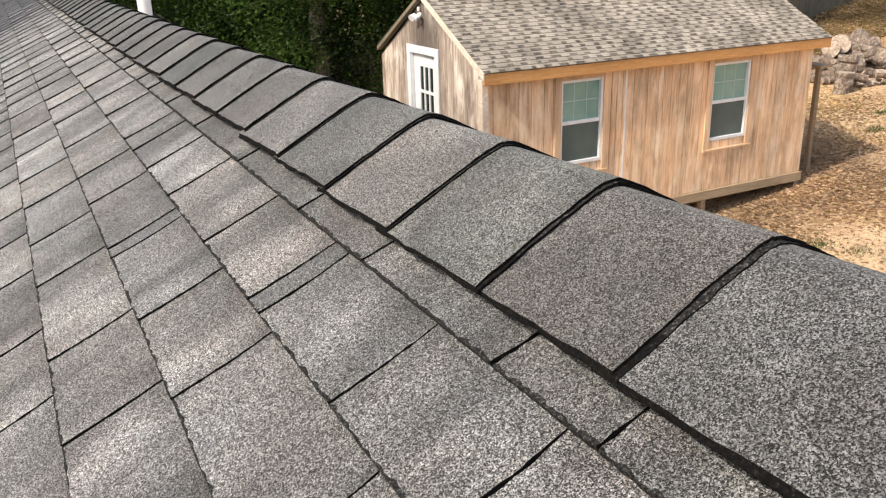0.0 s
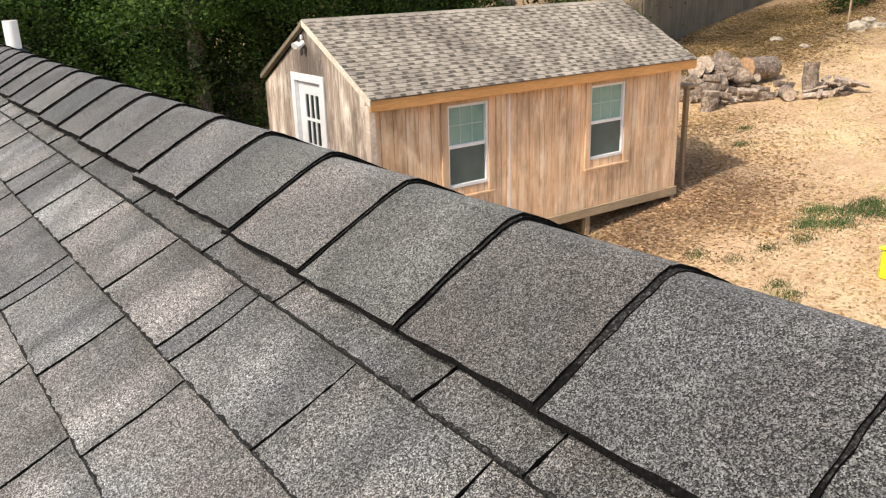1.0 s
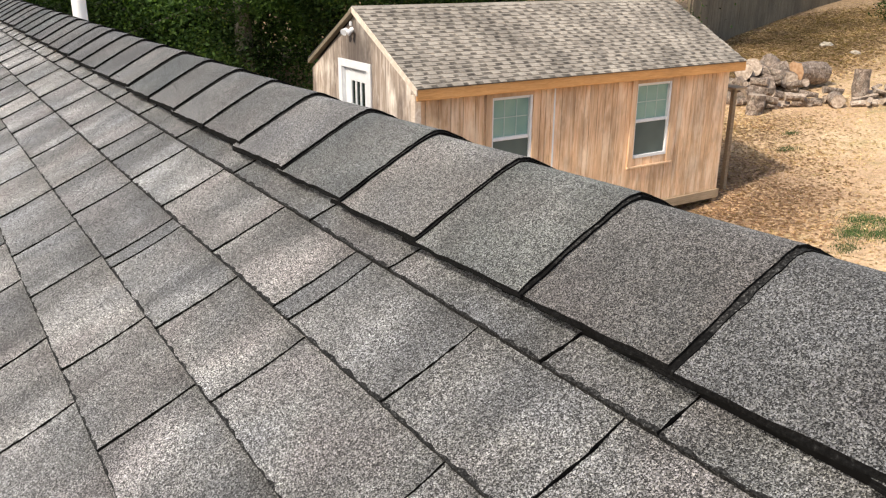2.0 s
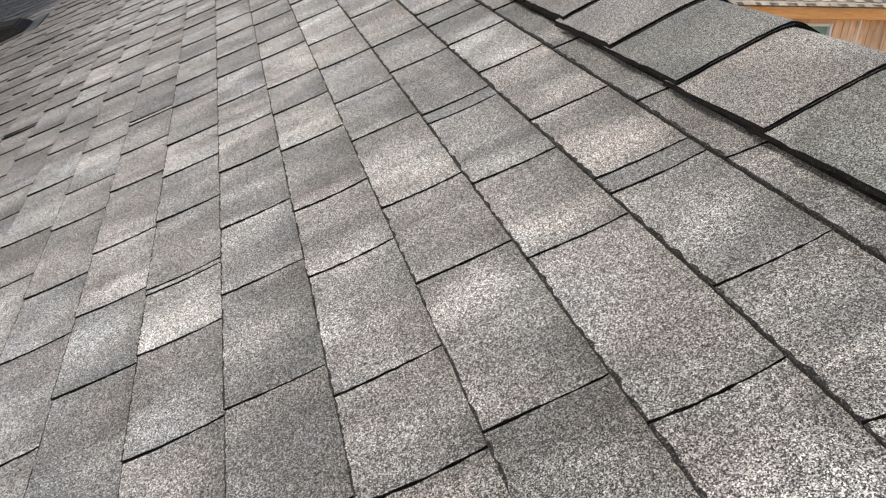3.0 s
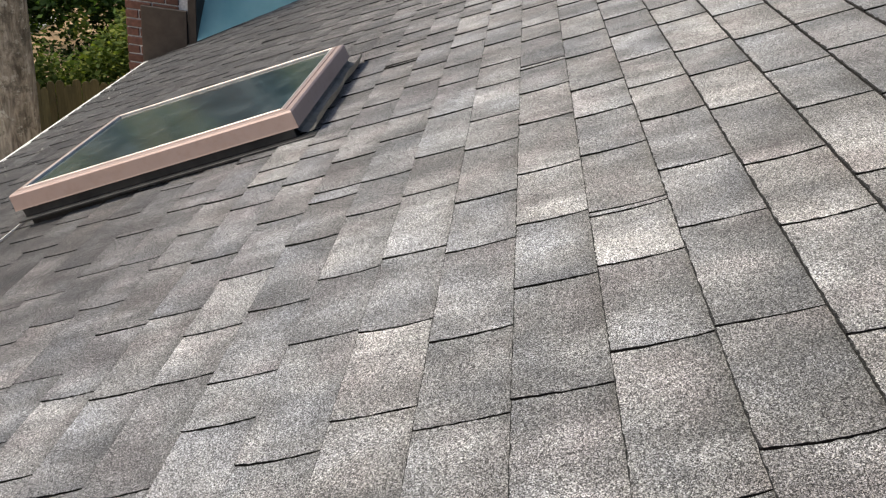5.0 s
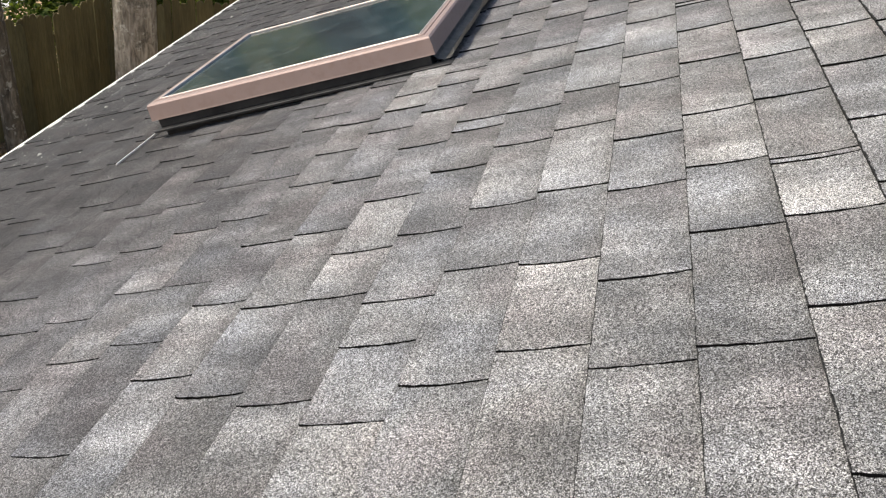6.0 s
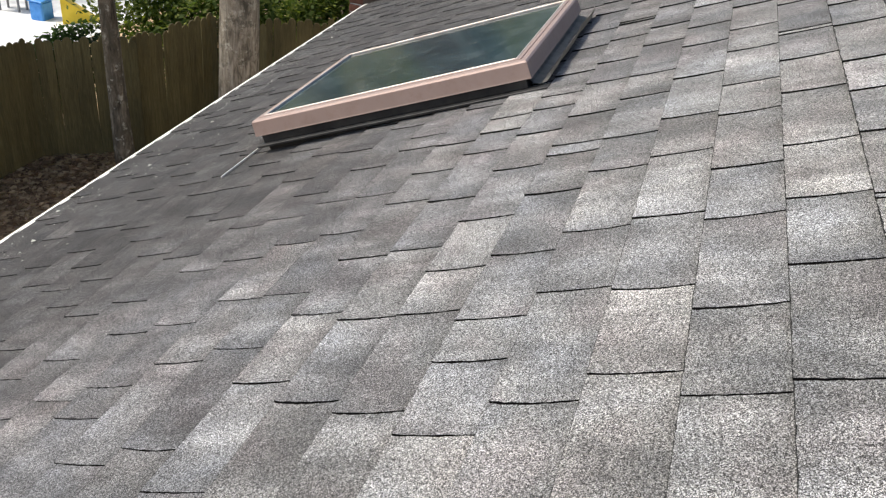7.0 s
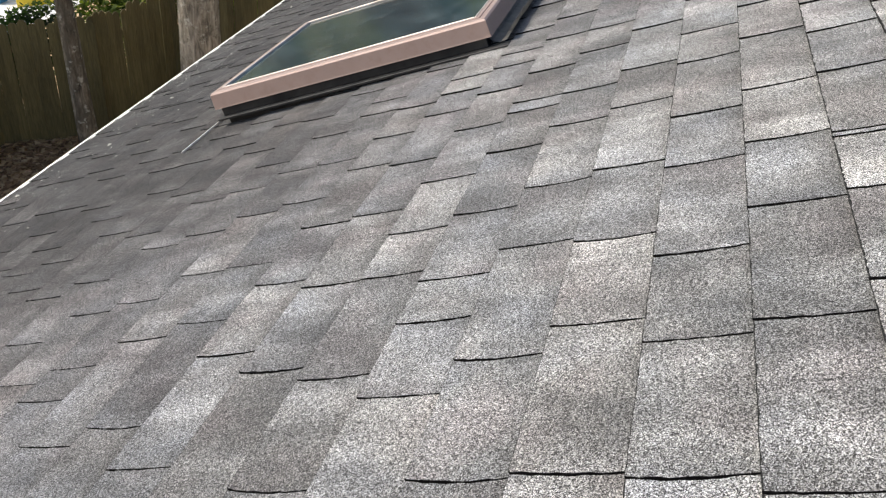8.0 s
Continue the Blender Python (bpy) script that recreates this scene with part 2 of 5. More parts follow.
FENCE = wood_material("fence_board", (0.08, 0.067, 0.028), (0.118, 0.098, 0.042), (0.16, 0.132, 0.06), 0.4)
OLDFENCE = wood_material("grey_fence_board", (0.15, 0.122, 0.082), (0.21, 0.174, 0.12), (0.28, 0.236, 0.168), 0.4)
m = Mat("shed_shingle", 0.95)
base = m.mix(1.0, m.ramp(m.noise(60, 3, 0.7), (0.3, (0.24, 0.21, 0.175)), (0.7, (0.42, 0.375, 0.315))), m.ramp(m.rand(), (0.0, 0.88), (0.5, 1.0), (1.0, 1.1)), "MULTIPLY")
base = m.mix(1.0, base, m.ramp(m.noise(1.3, 4, 0.65), (0.35, 0.68), (0.65, 1.28)), "MULTIPLY")
SHEDROOF = m.color(base).bump(m.noise(120, 2), 0.5, 0.004).m
# dark strips between the tabs: their shade put into a second shingle colour
m = Mat("shed_shingle_shade", 0.95)
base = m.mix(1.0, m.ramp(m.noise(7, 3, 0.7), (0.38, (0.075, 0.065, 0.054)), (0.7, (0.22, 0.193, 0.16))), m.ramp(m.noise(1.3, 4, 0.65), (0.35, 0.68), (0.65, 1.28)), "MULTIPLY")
SHEDSHADE = m.color(base).m
m = Mat("turquoise_paint", 0.55)
TURQ = m.color(m.ramp(m.noise(4, 4, 0.6), (0.3, (0.3, 0.6, 0.62)), (0.7, (0.42, 0.7, 0.7)))).m
m = Mat("dark_cladding", 0.5)
CLAD = m.color(m.ramp(m.noise(14, 4), (0.3, (0.018, 0.014, 0.012)), (0.75, (0.04, 0.032, 0.028)))).m
m = Mat("red_brick", 0.9)
base = m.ramp(m.noise(30, 4, 0.7), (0.3, (0.045, 0.021, 0.016)), (0.7, (0.105, 0.05, 0.038)))
BRICK = m.color(m.mix(1.0, base, m.ramp(m.rand(), (0, 0.7), (1, 1.25)), "MULTIPLY")).bump(m.noise(80, 3), 0.5, 0.003).m
m = Mat("mortar", 0.95)
MORTAR = m.color(m.ramp(m.noise(60, 3), (0.3, 0.28), (0.7, 0.48))).m


def bark_material(name, a, b, c, mottle=0.8, stretch=0.22):
    m = Mat(name, 0.95)
    v = m.scaled((1, 1, stretch))
    crack = m.noise(14, 5, 0.7, v, dist=0.8)
    base = m.ramp(crack, (0.32, a), (0.5, b), (0.7, c))
    base = m.mix(m.ramp(m.noise(5.5, 4, 0.7), (0.5, 0.0), (0.62, mottle)), base, (0.07, 0.065, 0.05))
    base = m.mix(m.ramp(m.noise(9.0, 4, 0.7), (0.58, 0.0), (0.66, mottle * 0.85)), base, (0.4, 0.4, 0.35))
    return m.color(base).bump(crack, 1.0, 0.03).m


BARK = bark_material("bark", (0.05, 0.042, 0.034), (0.2, 0.18, 0.145), (0.36, 0.33, 0.28))
DARKBARK = bark_material("mottled_bark", (0.03, 0.026, 0.02), (0.11, 0.095, 0.072), (0.24, 0.215, 0.175))
LOGBARK = bark_material("log_bark", (0.065, 0.046, 0.036), (0.22, 0.168, 0.134), (0.5, 0.42, 0.35), 0.45, 0.8)
m = Mat("cut_wood", 0.9)
CUT = m.color(m.ramp(m.noise(16, 4, 0.6), (0.3, (0.2, 0.15, 0.115)), (0.5, (0.38, 0.3, 0.235)), (0.7, (0.58, 0.49, 0.4)))).m

m = Mat("fresh_cut_wood", 0.9)
FRESH = m.color(m.ramp(m.noise(12, 4, 0.6), (0.3, (0.3, 0.16, 0.085)), (0.7, (0.5, 0.33, 0.2)))).m


def leaf_material(name, a, b, c, masses=(0.75, 1.25)):
    m = Mat(name, 0.75, spec=0.15)
    base = m.ramp(m.rand(), (0.0, a), (0.55, b), (1.0, c))
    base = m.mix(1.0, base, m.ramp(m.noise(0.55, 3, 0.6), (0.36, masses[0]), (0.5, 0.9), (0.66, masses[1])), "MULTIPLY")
    m.color(base)
    shine = m.n.new("ShaderNodeBsdfTranslucent")
    m.l.new(m.mix(1.0, base, (1.5, 1.7, 0.7), "MULTIPLY"), shine.inputs["Color"])
    both = m.n.new("ShaderNodeMixShader")
    both.inputs[0].default_value = 0.35
    m.l.new(m.b.outputs[0], both.inputs[1])
    m.l.new(shine.outputs[0], both.inputs[2])
    m.l.new(both.outputs[0], m.n["Material Output"].inputs["Surface"])
    return m.m


# the wide masses put lit clumps and shaded hollows into the leaf colour
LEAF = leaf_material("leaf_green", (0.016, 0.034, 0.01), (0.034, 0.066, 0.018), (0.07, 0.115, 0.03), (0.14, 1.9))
LEAF_SUN = leaf_material("leaf_yellow_green", (0.05, 0.08, 0.02), (0.1, 0.14, 0.035), (0.2, 0.22, 0.05))
BROWNLITTER = leaf_material("brown_leaf", (0.14, 0.085, 0.048), (0.3, 0.195, 0.118), (0.56, 0.41, 0.26))
LITTER = leaf_material("dead_leaf", (0.36, 0.24, 0.14), (0.55, 0.4, 0.245), (0.78, 0.62, 0.41))
RUSSET = leaf_material("russet_leaf", (0.2, 0.12, 0.08), (0.38, 0.25, 0.165), (0.64, 0.47, 0.33))
GRASS = leaf_material("grass_blade", (0.03, 0.07, 0.03), (0.07, 0.13, 0.055), (0.2, 0.23, 0.1))

m = Mat("dry_yard", 0.97, spec=0.1)
base = m.ramp(m.noise(0.4, 5, 0.65), (0.3, (0.5, 0.34, 0.215)), (0.5, (0.6, 0.43, 0.275)), (0.7, (0.68, 0.525, 0.325)))
base = m.mix(m.ramp(m.noise(2.6, 5, 0.75), (0.46, 0.0), (0.72, 0.7)), base, (0.4, 0.25, 0.14))
base = m.mix(m.ramp(m.noise(1.1, 4, 0.7), (0.55, 0.0), (0.7, 0.5)), base, (0.27, 0.24, 0.1))
base = m.mix(1.0, base, m.ramp(m.noise(16, 5, 0.8), (0.32, 0.72), (0.5, 1.05), (0.68, 1.36)), "MULTIPLY")
# the bare earth turns brown under the leaves by the back fence
split = m.n.new("ShaderNodeSeparateXYZ")
m.l.new(m.pos, split.inputs[0])
back = m.math("ADD", m.math("ADD", m.math("MULTIPLY", split.outputs[0], 0.35), split.outputs[1]), m.math("MULTIPLY", m.noise(0.6, 4, 0.7), 5.0))
base = m.mix(m.ramp(m.math("MULTIPLY", back, 0.02), (0.44, 0.0), (0.52, 0.88)), base, m.ramp(m.noise(7, 4, 0.7), (0.35, (0.13, 0.085, 0.05)), (0.65, (0.4, 0.28, 0.165))))
# trodden leaves and shed shade, put into the soil colour by its open end
dx = m.math("SUBTRACT", split.outputs[0], 11.6)
dy = m.math("SUBTRACT", split.outputs[1], 8.3)
far = m.math("SQRT", m.math("ADD", m.math("MULTIPLY", dx, dx), m.math("MULTIPLY", m.math("MULTIPLY", dy, dy), 0.6)))
far = m.math("ADD", far, m.math("MULTIPLY", m.noise(1.3, 4, 0.7), 2.2))
base = m.mix(m.ramp(m.math("MULTIPLY", far, 0.2), (0.36, 0.75), (0.62, 0.0)), base, m.ramp(m.noise(9, 4, 0.7), (0.35, (0.2, 0.12, 0.075)), (0.65, (0.42, 0.28, 0.185))))
SOIL = m.color(base).bump(m.noise(30, 4, 0.7), 0.8, 0.03).m
m = Mat("pale_concrete", 0.9)
CONCRETE = m.color(m.ramp(m.noise(3, 5, 0.6), (0.3, 0.6), (0.7, 0.8))).m
m = Mat("rock", 0.9)
ROCK = m.color(m.ramp(m.noise(7, 5, 0.65), (0.3, (0.24, 0.2, 0.15)), (0.7, (0.52, 0.47, 0.39)))).bump(m.noise(12, 4), 0.7, 0.03).m
m = Mat("yellow_plastic", 0.4)
YELLOW = m.color(m.ramp(m.noise(5, 2), (0.3, (0.55, 0.6, 0.03)), (0.7, (0.66, 0.7, 0.05)))).m
m = Mat("warm_yellow_plastic", 0.4)
YELLOW2 = m.color(m.ramp(m.noise(5, 2), (0.3, (0.7, 0.5, 0.03)), (0.7, (0.8, 0.6, 0.05)))).m
m = Mat("blue_plastic", 0.4)
BLUE = m.color(m.ramp(m.noise(5, 2), (0.3, (0.04, 0.2, 0.55)), (0.7, (0.08, 0.3, 0.7)))).m
m = Mat("grey_plastic", 0.5)
GREY = m.color(m.ramp(m.noise(5, 3), (0.3, 0.16), (0.7, 0.26))).m
m = Mat("house_paint", 0.7)
HOUSE = m.color(m.ramp(m.noise(2, 4), (0.3, (0.5, 0.48, 0.44)), (0.7, (0.6, 0.58, 0.54)))).m


# ---- mesh helpers ----
def box(bm, x0, x1, y0, y1, z0, z1, bevel=0.0, mat=0):
    """Adds a box, with bevelled edges if bevel is given."""
    made = bmesh.ops.create_cube(bm, size=1.0)["verts"]
    for v in made:
        v.co = Vector((x0 + (v.co.x + 0.5) * (x1 - x0), y0 + (v.co.y + 0.5) * (y1 - y0), z0 + (v.co.z + 0.5) * (z1 - z0)))
    faces = {f for v in made for f in v.link_faces}
    for f in faces:
        f.material_index = mat
    if bevel:
        bmesh.ops.bevel(bm, geom=list({e for v in made for e in v.link_edges}), offset=bevel, segments=1, affect="EDGES")
    return bm


def boxes(*all_boxes, bevel=0.0):
    bm = bmesh.new()
    for b in all_boxes:
        box(bm, *b, bevel=bevel)
    return bm


def mesh_of(name, bm, materials, smooth=False):
    me = bpy.data.meshes.new(name)
    bm.to_mesh(me)
    bm.free()
    for mat in materials if isinstance(materials, (list, tuple)) else [materials]:
        me.materials.append(mat)
    if smooth:
        me.polygons.foreach_set("use_smooth", [True] * len(me.polygons))
    return me


def part(name, bm, material, parent, label="", smooth=False, at=None):
    """Links a bmesh as one mesh object under a thing or a part."""
    ob = new(name, mesh_of(name, bm, material, smooth))
    ob.parent = parent
    if at is not None:
        ob.matrix_local = at
    return tagged(ob, label)


def thing(name, label, category, m=None, group="", kind=""):
    ob = new(name)
    ob.empty_display_size = 0.1
    if m is not None:
        ob.matrix_world = m
    return tagged(ob, label, category, group, kind)


def piece(name, me, parent, m=None, tone=None):
    ob = new(name, me)
    ob.parent = parent
    if m is not None:
        ob.matrix_local = m
    if tone is not None:
        ob.color = (*tone, 1.0)
    return ob


def raw_mesh(name, verts, faces, materials, slots=None):
    me = bpy.data.meshes.new(name)
    me.from_pydata(verts, [], faces)
    for mat in materials:
        me.materials.append(mat)
    if slots:
        me.polygons.foreach_set("material_index", slots)
    me.update()
    return me


def ground_z(x, y):
    """The yard is a hillside that climbs along +x."""
    x = max(-60.0, min(60.0, x))
    return 0.1 * x + 0.0151 * max(0.0, min(11.0, x)) + 0.0053 * max(0.0, x - 11.0)


# ---- ground ----
def build_ground():
    xs = sorted({*np.arange(-60, 60.1, 1.5).round(2).tolist(), -900, -300, -120, 120, 300, 900})
    ys = sorted({*np.arange(-30, 60.1, 1.5).round(2).tolist(), -900, -300, -100, 120, 300, 900})
    verts, faces = [], []
    for x in xs:
        for y in ys:
            bumpy = 0.05 * noise.noise((x * 0.4, y * 0.4, 0.0)) if abs(x) < 60 and -30 < y < 60 else 0.0
            verts.append((x, y, ground_z(x, y) + bumpy))
    n = len(ys)
    for i in range(len(xs) - 1):
        for j in range(n - 1):
            faces.append((i * n + j, (i + 1) * n + j, (i + 1) * n + j + 1, i * n + j + 1))
    me = raw_mesh("ground", verts, faces, [SOIL])
    me.polygons.foreach_set("use_smooth", [True] * len(me.polygons))
    tagged(new("ground", me), "dry tan hillside yard with sparse grass and dead leaves", "ground", kind="structure")


def scatter(name, label, category, material, count, spot, size, lift, rise, seed):
    """Many small bent blades or leaves as one mesh. spot gives a place in the plan."""
    rng = random.Random(seed)
    verts, faces = [], []
    for _ in range(count):
        x, y = spot(rng)
        z = ground_z(x, y) + 0.05 * noise.noise((x * 0.4, y * 0.4, 0.0)) + lift
        a, s = rng.uniform(0, math.tau), size * rng.uniform(0.6, 1.4)
        u = Vector((math.cos(a), math.sin(a), rng.uniform(-0.25, 0.25)))
        v = Vector((-math.sin(a), math.cos(a), rng.uniform(-0.25, 0.25)))
        p = Vector((x, y, z))
        k = len(verts)
        if rise:
            tip = p + Vector((rng.uniform(-0.5, 0.5), rng.uniform(-0.5, 0.5), 1.0)) * s
            verts += [p - u * s * 0.12, p + u * s * 0.12, tip]
            faces.append((k, k + 1, k + 2))
        else:
            verts += [p - u * s, p + v * s * 0.5 + Vector((0, 0, s * 0.25)), p + u * s, p - v * s * 0.5]
            faces.append((k, k + 1, k + 2, k + 3))
    tagged(new(name, raw_mesh(name, verts, faces, [material])), label, category, kind="stuff")


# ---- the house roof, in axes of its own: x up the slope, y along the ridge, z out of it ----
COURSE = 0.1325
APEX = 0.615
EAVE = -3.445
FAR, NEAR = 11.0, -5.2
PITCH = math.atan(0.5)
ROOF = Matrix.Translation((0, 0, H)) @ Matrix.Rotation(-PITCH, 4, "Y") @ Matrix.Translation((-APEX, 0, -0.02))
# joints of the courses where they were laid by hand, metres along the ridge
JOINTS = {
    -1: (-0.66, -0.51, -0.21, 0.03, 0.365, 0.73, 1.056), 0: (-0.62, -0.402, -0.162, -0.115, 0.136, 0.425, 0.65, 0.837, 0.971, 1.316, 1.572, 1.878, 2.189),
    1: (-0.52, -0.208, 0.03, 0.31, 0.36, 0.66, 0.893, 1.236, 1.605, 1.879), 2: (-0.438, -0.145, 0.092, 0.4, 0.641, 0.919, 1.173, 1.478, 1.762, 2.149),
    3: (-0.45, -0.278, 0.002, 0.232, 0.521, 0.761), 4: (-0.43, -0.205, 0.074, 0.306, 0.575, 0.806),
    5: (-0.48, -0.205, 0.02, 0.197, 0.214, 0.481, 0.713), 6: (-0.258, 0.018, 0.244, 0.482, 0.785, 1.03),
    7: (-0.274, -0.073, 0.212, 0.427, 0.726, 0.931), 8: (-0.213, 0.009, 0.261, 0.553, 0.778, 1.08),
    9: (-0.262, 0.031, 0.251, 0.532, 0.725),
}
JOINTS_LOW = {
    10: (-0.323, -0.149, -0.03, 0.195, 0.466, 0.685, 0.747), 11: (-0.261, 0.014, 0.17, 0.385, 0.657, 0.89, 1.083, 1.193),
    12: (-0.223, 0.02, 0.288, 0.53, 0.82, 0.972, 1.087), 13: (-0.424, -0.157, 0.063, 0.287, 0.567, 0.752, 0.949), 14: (-0.321, -0.034, 0.165, 0.447, 0.66, 0.979, 1.08),
    15: (-0.353, -0.062, 0.173, 0.434, 0.67, 0.897, 1.227), 16: (-0.222, -0.126, 0.1, 0.39, 0.62, 0.769, 1.095), 17: (-0.157, 0.085, 0.368, 0.611, 0.924, 1.128),
    18: (0.002, 0.249, 0.476, 0.71, 1.035), 19: (0.211, 0.529, 0.784, 0.987), 20: (0.282, 0.422, 0.666, 1.004, 1.157), 21: (0.398, 0.536, 0.79, 1.15),
    22: (0.676, 0.852, 1.078), 23: (0.609, 0.877, 1.206), 24: (0.852, 1.198),
}


# course, metres along the ridge, how light the tab is
BATCHES = ((0, 0.0, 1.12), (0, -0.28, 0.97), (0, -0.5, 0.9), (0, 0.28, 1.12), (1, 0.1, 0.98), (1, -0.1, 1.1), (1, -0.38, 0.88), (2, 0.03, 1.08), (2, -0.3, 0.92), (2, -0.44, 0.86),
           (3, -0.12, 1.0), (3, -0.37, 1.1), (4, -0.1, 0.98), (4, -0.32, 0.85), (5, 0.1, 1.2), (5, -0.3, 0.86), (6, -0.15, 0.88), (7, -0.17, 0.92), (7, -0.39, 0.85), (8, -0.1, 1.08),
           (8, 0.4, 1.2), (9, -0.24, 0.86), (9, -0.4, 0.86), (11, 0.09, 1.28), (11, 0.28, 1.3), (11, -0.14, 0.92))


def eave_at(y):
    """The eave is not quite parallel to the ridge."""
    return -3.36 - 0.06 * (max(-1.0, min(5.6, y)) - 1.5)


def drifted(x, y):
    """The last nine courses are stretched to meet the eave."""
    top = -15 * COURSE
    if x >= top:
        return x
    wide = (top - eave_at(y)) / 9 - 0.012 * max(0.0, min(1.0, 1.0 - y))
    return max(eave_at(y) - 0.004, top - (top - x) / COURSE * wide)


def along_eave(a, b, z0, z1):
    """A strip from a to b metres off the eave line, with its bends."""
    bm = bmesh.new()
    ys = (NEAR, -1.0, 5.6, FAR)
    rows = [[bm.verts.new((eave_at(y) + q if q < 1.5 else APEX - 0.03, y, z)) for q, z in ((a, z0), (b, z0), (b, z1), (a, z1))] for y in ys]
    for r0, r1 in zip(rows, rows[1:]):
        for i in range(4):
            bm.faces.new((r0[i], r0[(i + 1) % 4], r1[(i + 1) % 4], r1[i]))
    bm.faces.new(rows[0]), bm.faces.new(rows[-1][::-1])
    bmesh.ops.recalc_face_normals(bm, faces=bm.faces[:])
    return bm


def course_joints(k):
    rng = random.Random(100 + k)
    ys = list(JOINTS.get(k) or JOINTS_LOW.get(k) or (rng.uniform(0, 0.25),))
    flip = rng.random() < 0.5
    while ys[-1] < FAR:
        flip = not flip
        ys.append(ys[-1] + (rng.uniform(0.19, 0.235) if flip else rng.uniform(0.255, 0.31)))
        if rng.random() < 0.07:
            ys.append(ys[-1] + 0.03)
    while ys[0] > NEAR:
        flip = not flip
        ys.insert(0, ys[0] - (rng.uniform(0.19, 0.235) if flip else rng.uniform(0.255, 0.31)))
    return [max(NEAR, min(FAR, y)) for y in ys]


def tab_shape(rng, length, wear, bows=((0, 0), (0, 0)), tilt=0.003, fine=True):
    """One shingle tab, from its upper joint corner: a thin slab whose butt has lost its granules along a ragged edge."""
    gap = 0.0009
    n, c = (26, 15) if fine else (2, 2)
    lift = rng.uniform(0.0, 0.0008)
    tilt = -tilt * rng.uniform(0.75, 1.25)
    wob = (lambda s: rng.uniform(-s, s)) if fine else (lambda s: 0.0)

    def top(x, y):
        f = (x + COURSE) / COURSE
        return 0.0024 + lift - 0.0066 * f + tilt * (y / length - 0.5) * (1 - 0.5 * f)

    def bent(x, bow):
        f = (x + COURSE) / COURSE
        return bow[0] * 4 * f * (1 - f) + bow[1] * (f - 0.5)

    butt = []
    for i in range(n):
        f = i / (n - 1)
        lo, hi = gap + bent(-COURSE, bows[0]), length - gap + bent(-COURSE, bows[1])
        butt.append((-COURSE + wob(0.0006), lo + (hi - lo) * f))
    worn_lit = [(x + 0.0003 + wear * (rng.uniform(0.0004, 0.0056) if fine else 0.0015), y) for x, y in butt]
    side = [-COURSE + 0.006 + (COURSE + 0.006) * i / (c - 1) for i in range(c)]
    right = [(x, length - gap + bent(x, bows[1]) + wob(0.0011)) for x in side]
    left = [(x, gap + bent(x, bows[0]) + wob(0.0011)) for x in side[::-1]]
    loop = worn_lit + right + left
    m = len(loop)
    verts = [(x, y, top(x, y)) for x, y in loop + butt]
    rim = butt + right + left
    verts += [(x, y, top(x, y) - 0.0075) for x, y in rim]
    up = list(range(m, m + n)) + list(range(n, m))
    low = list(range(m + n, m + n + len(rim)))
    faces = [tuple(range(m))[::-1]] + [(m + i, i, i + 1, m + i + 1) for i in range(n - 1)]
    faces += [(m, up[-1], 0), (m + n - 1, n - 1, n)]
    for i in range(len(rim)):
        k = (i + 1) % len(rim)
        faces.append((up[i], up[k], low[k], low[i]))
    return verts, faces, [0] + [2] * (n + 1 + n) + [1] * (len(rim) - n)


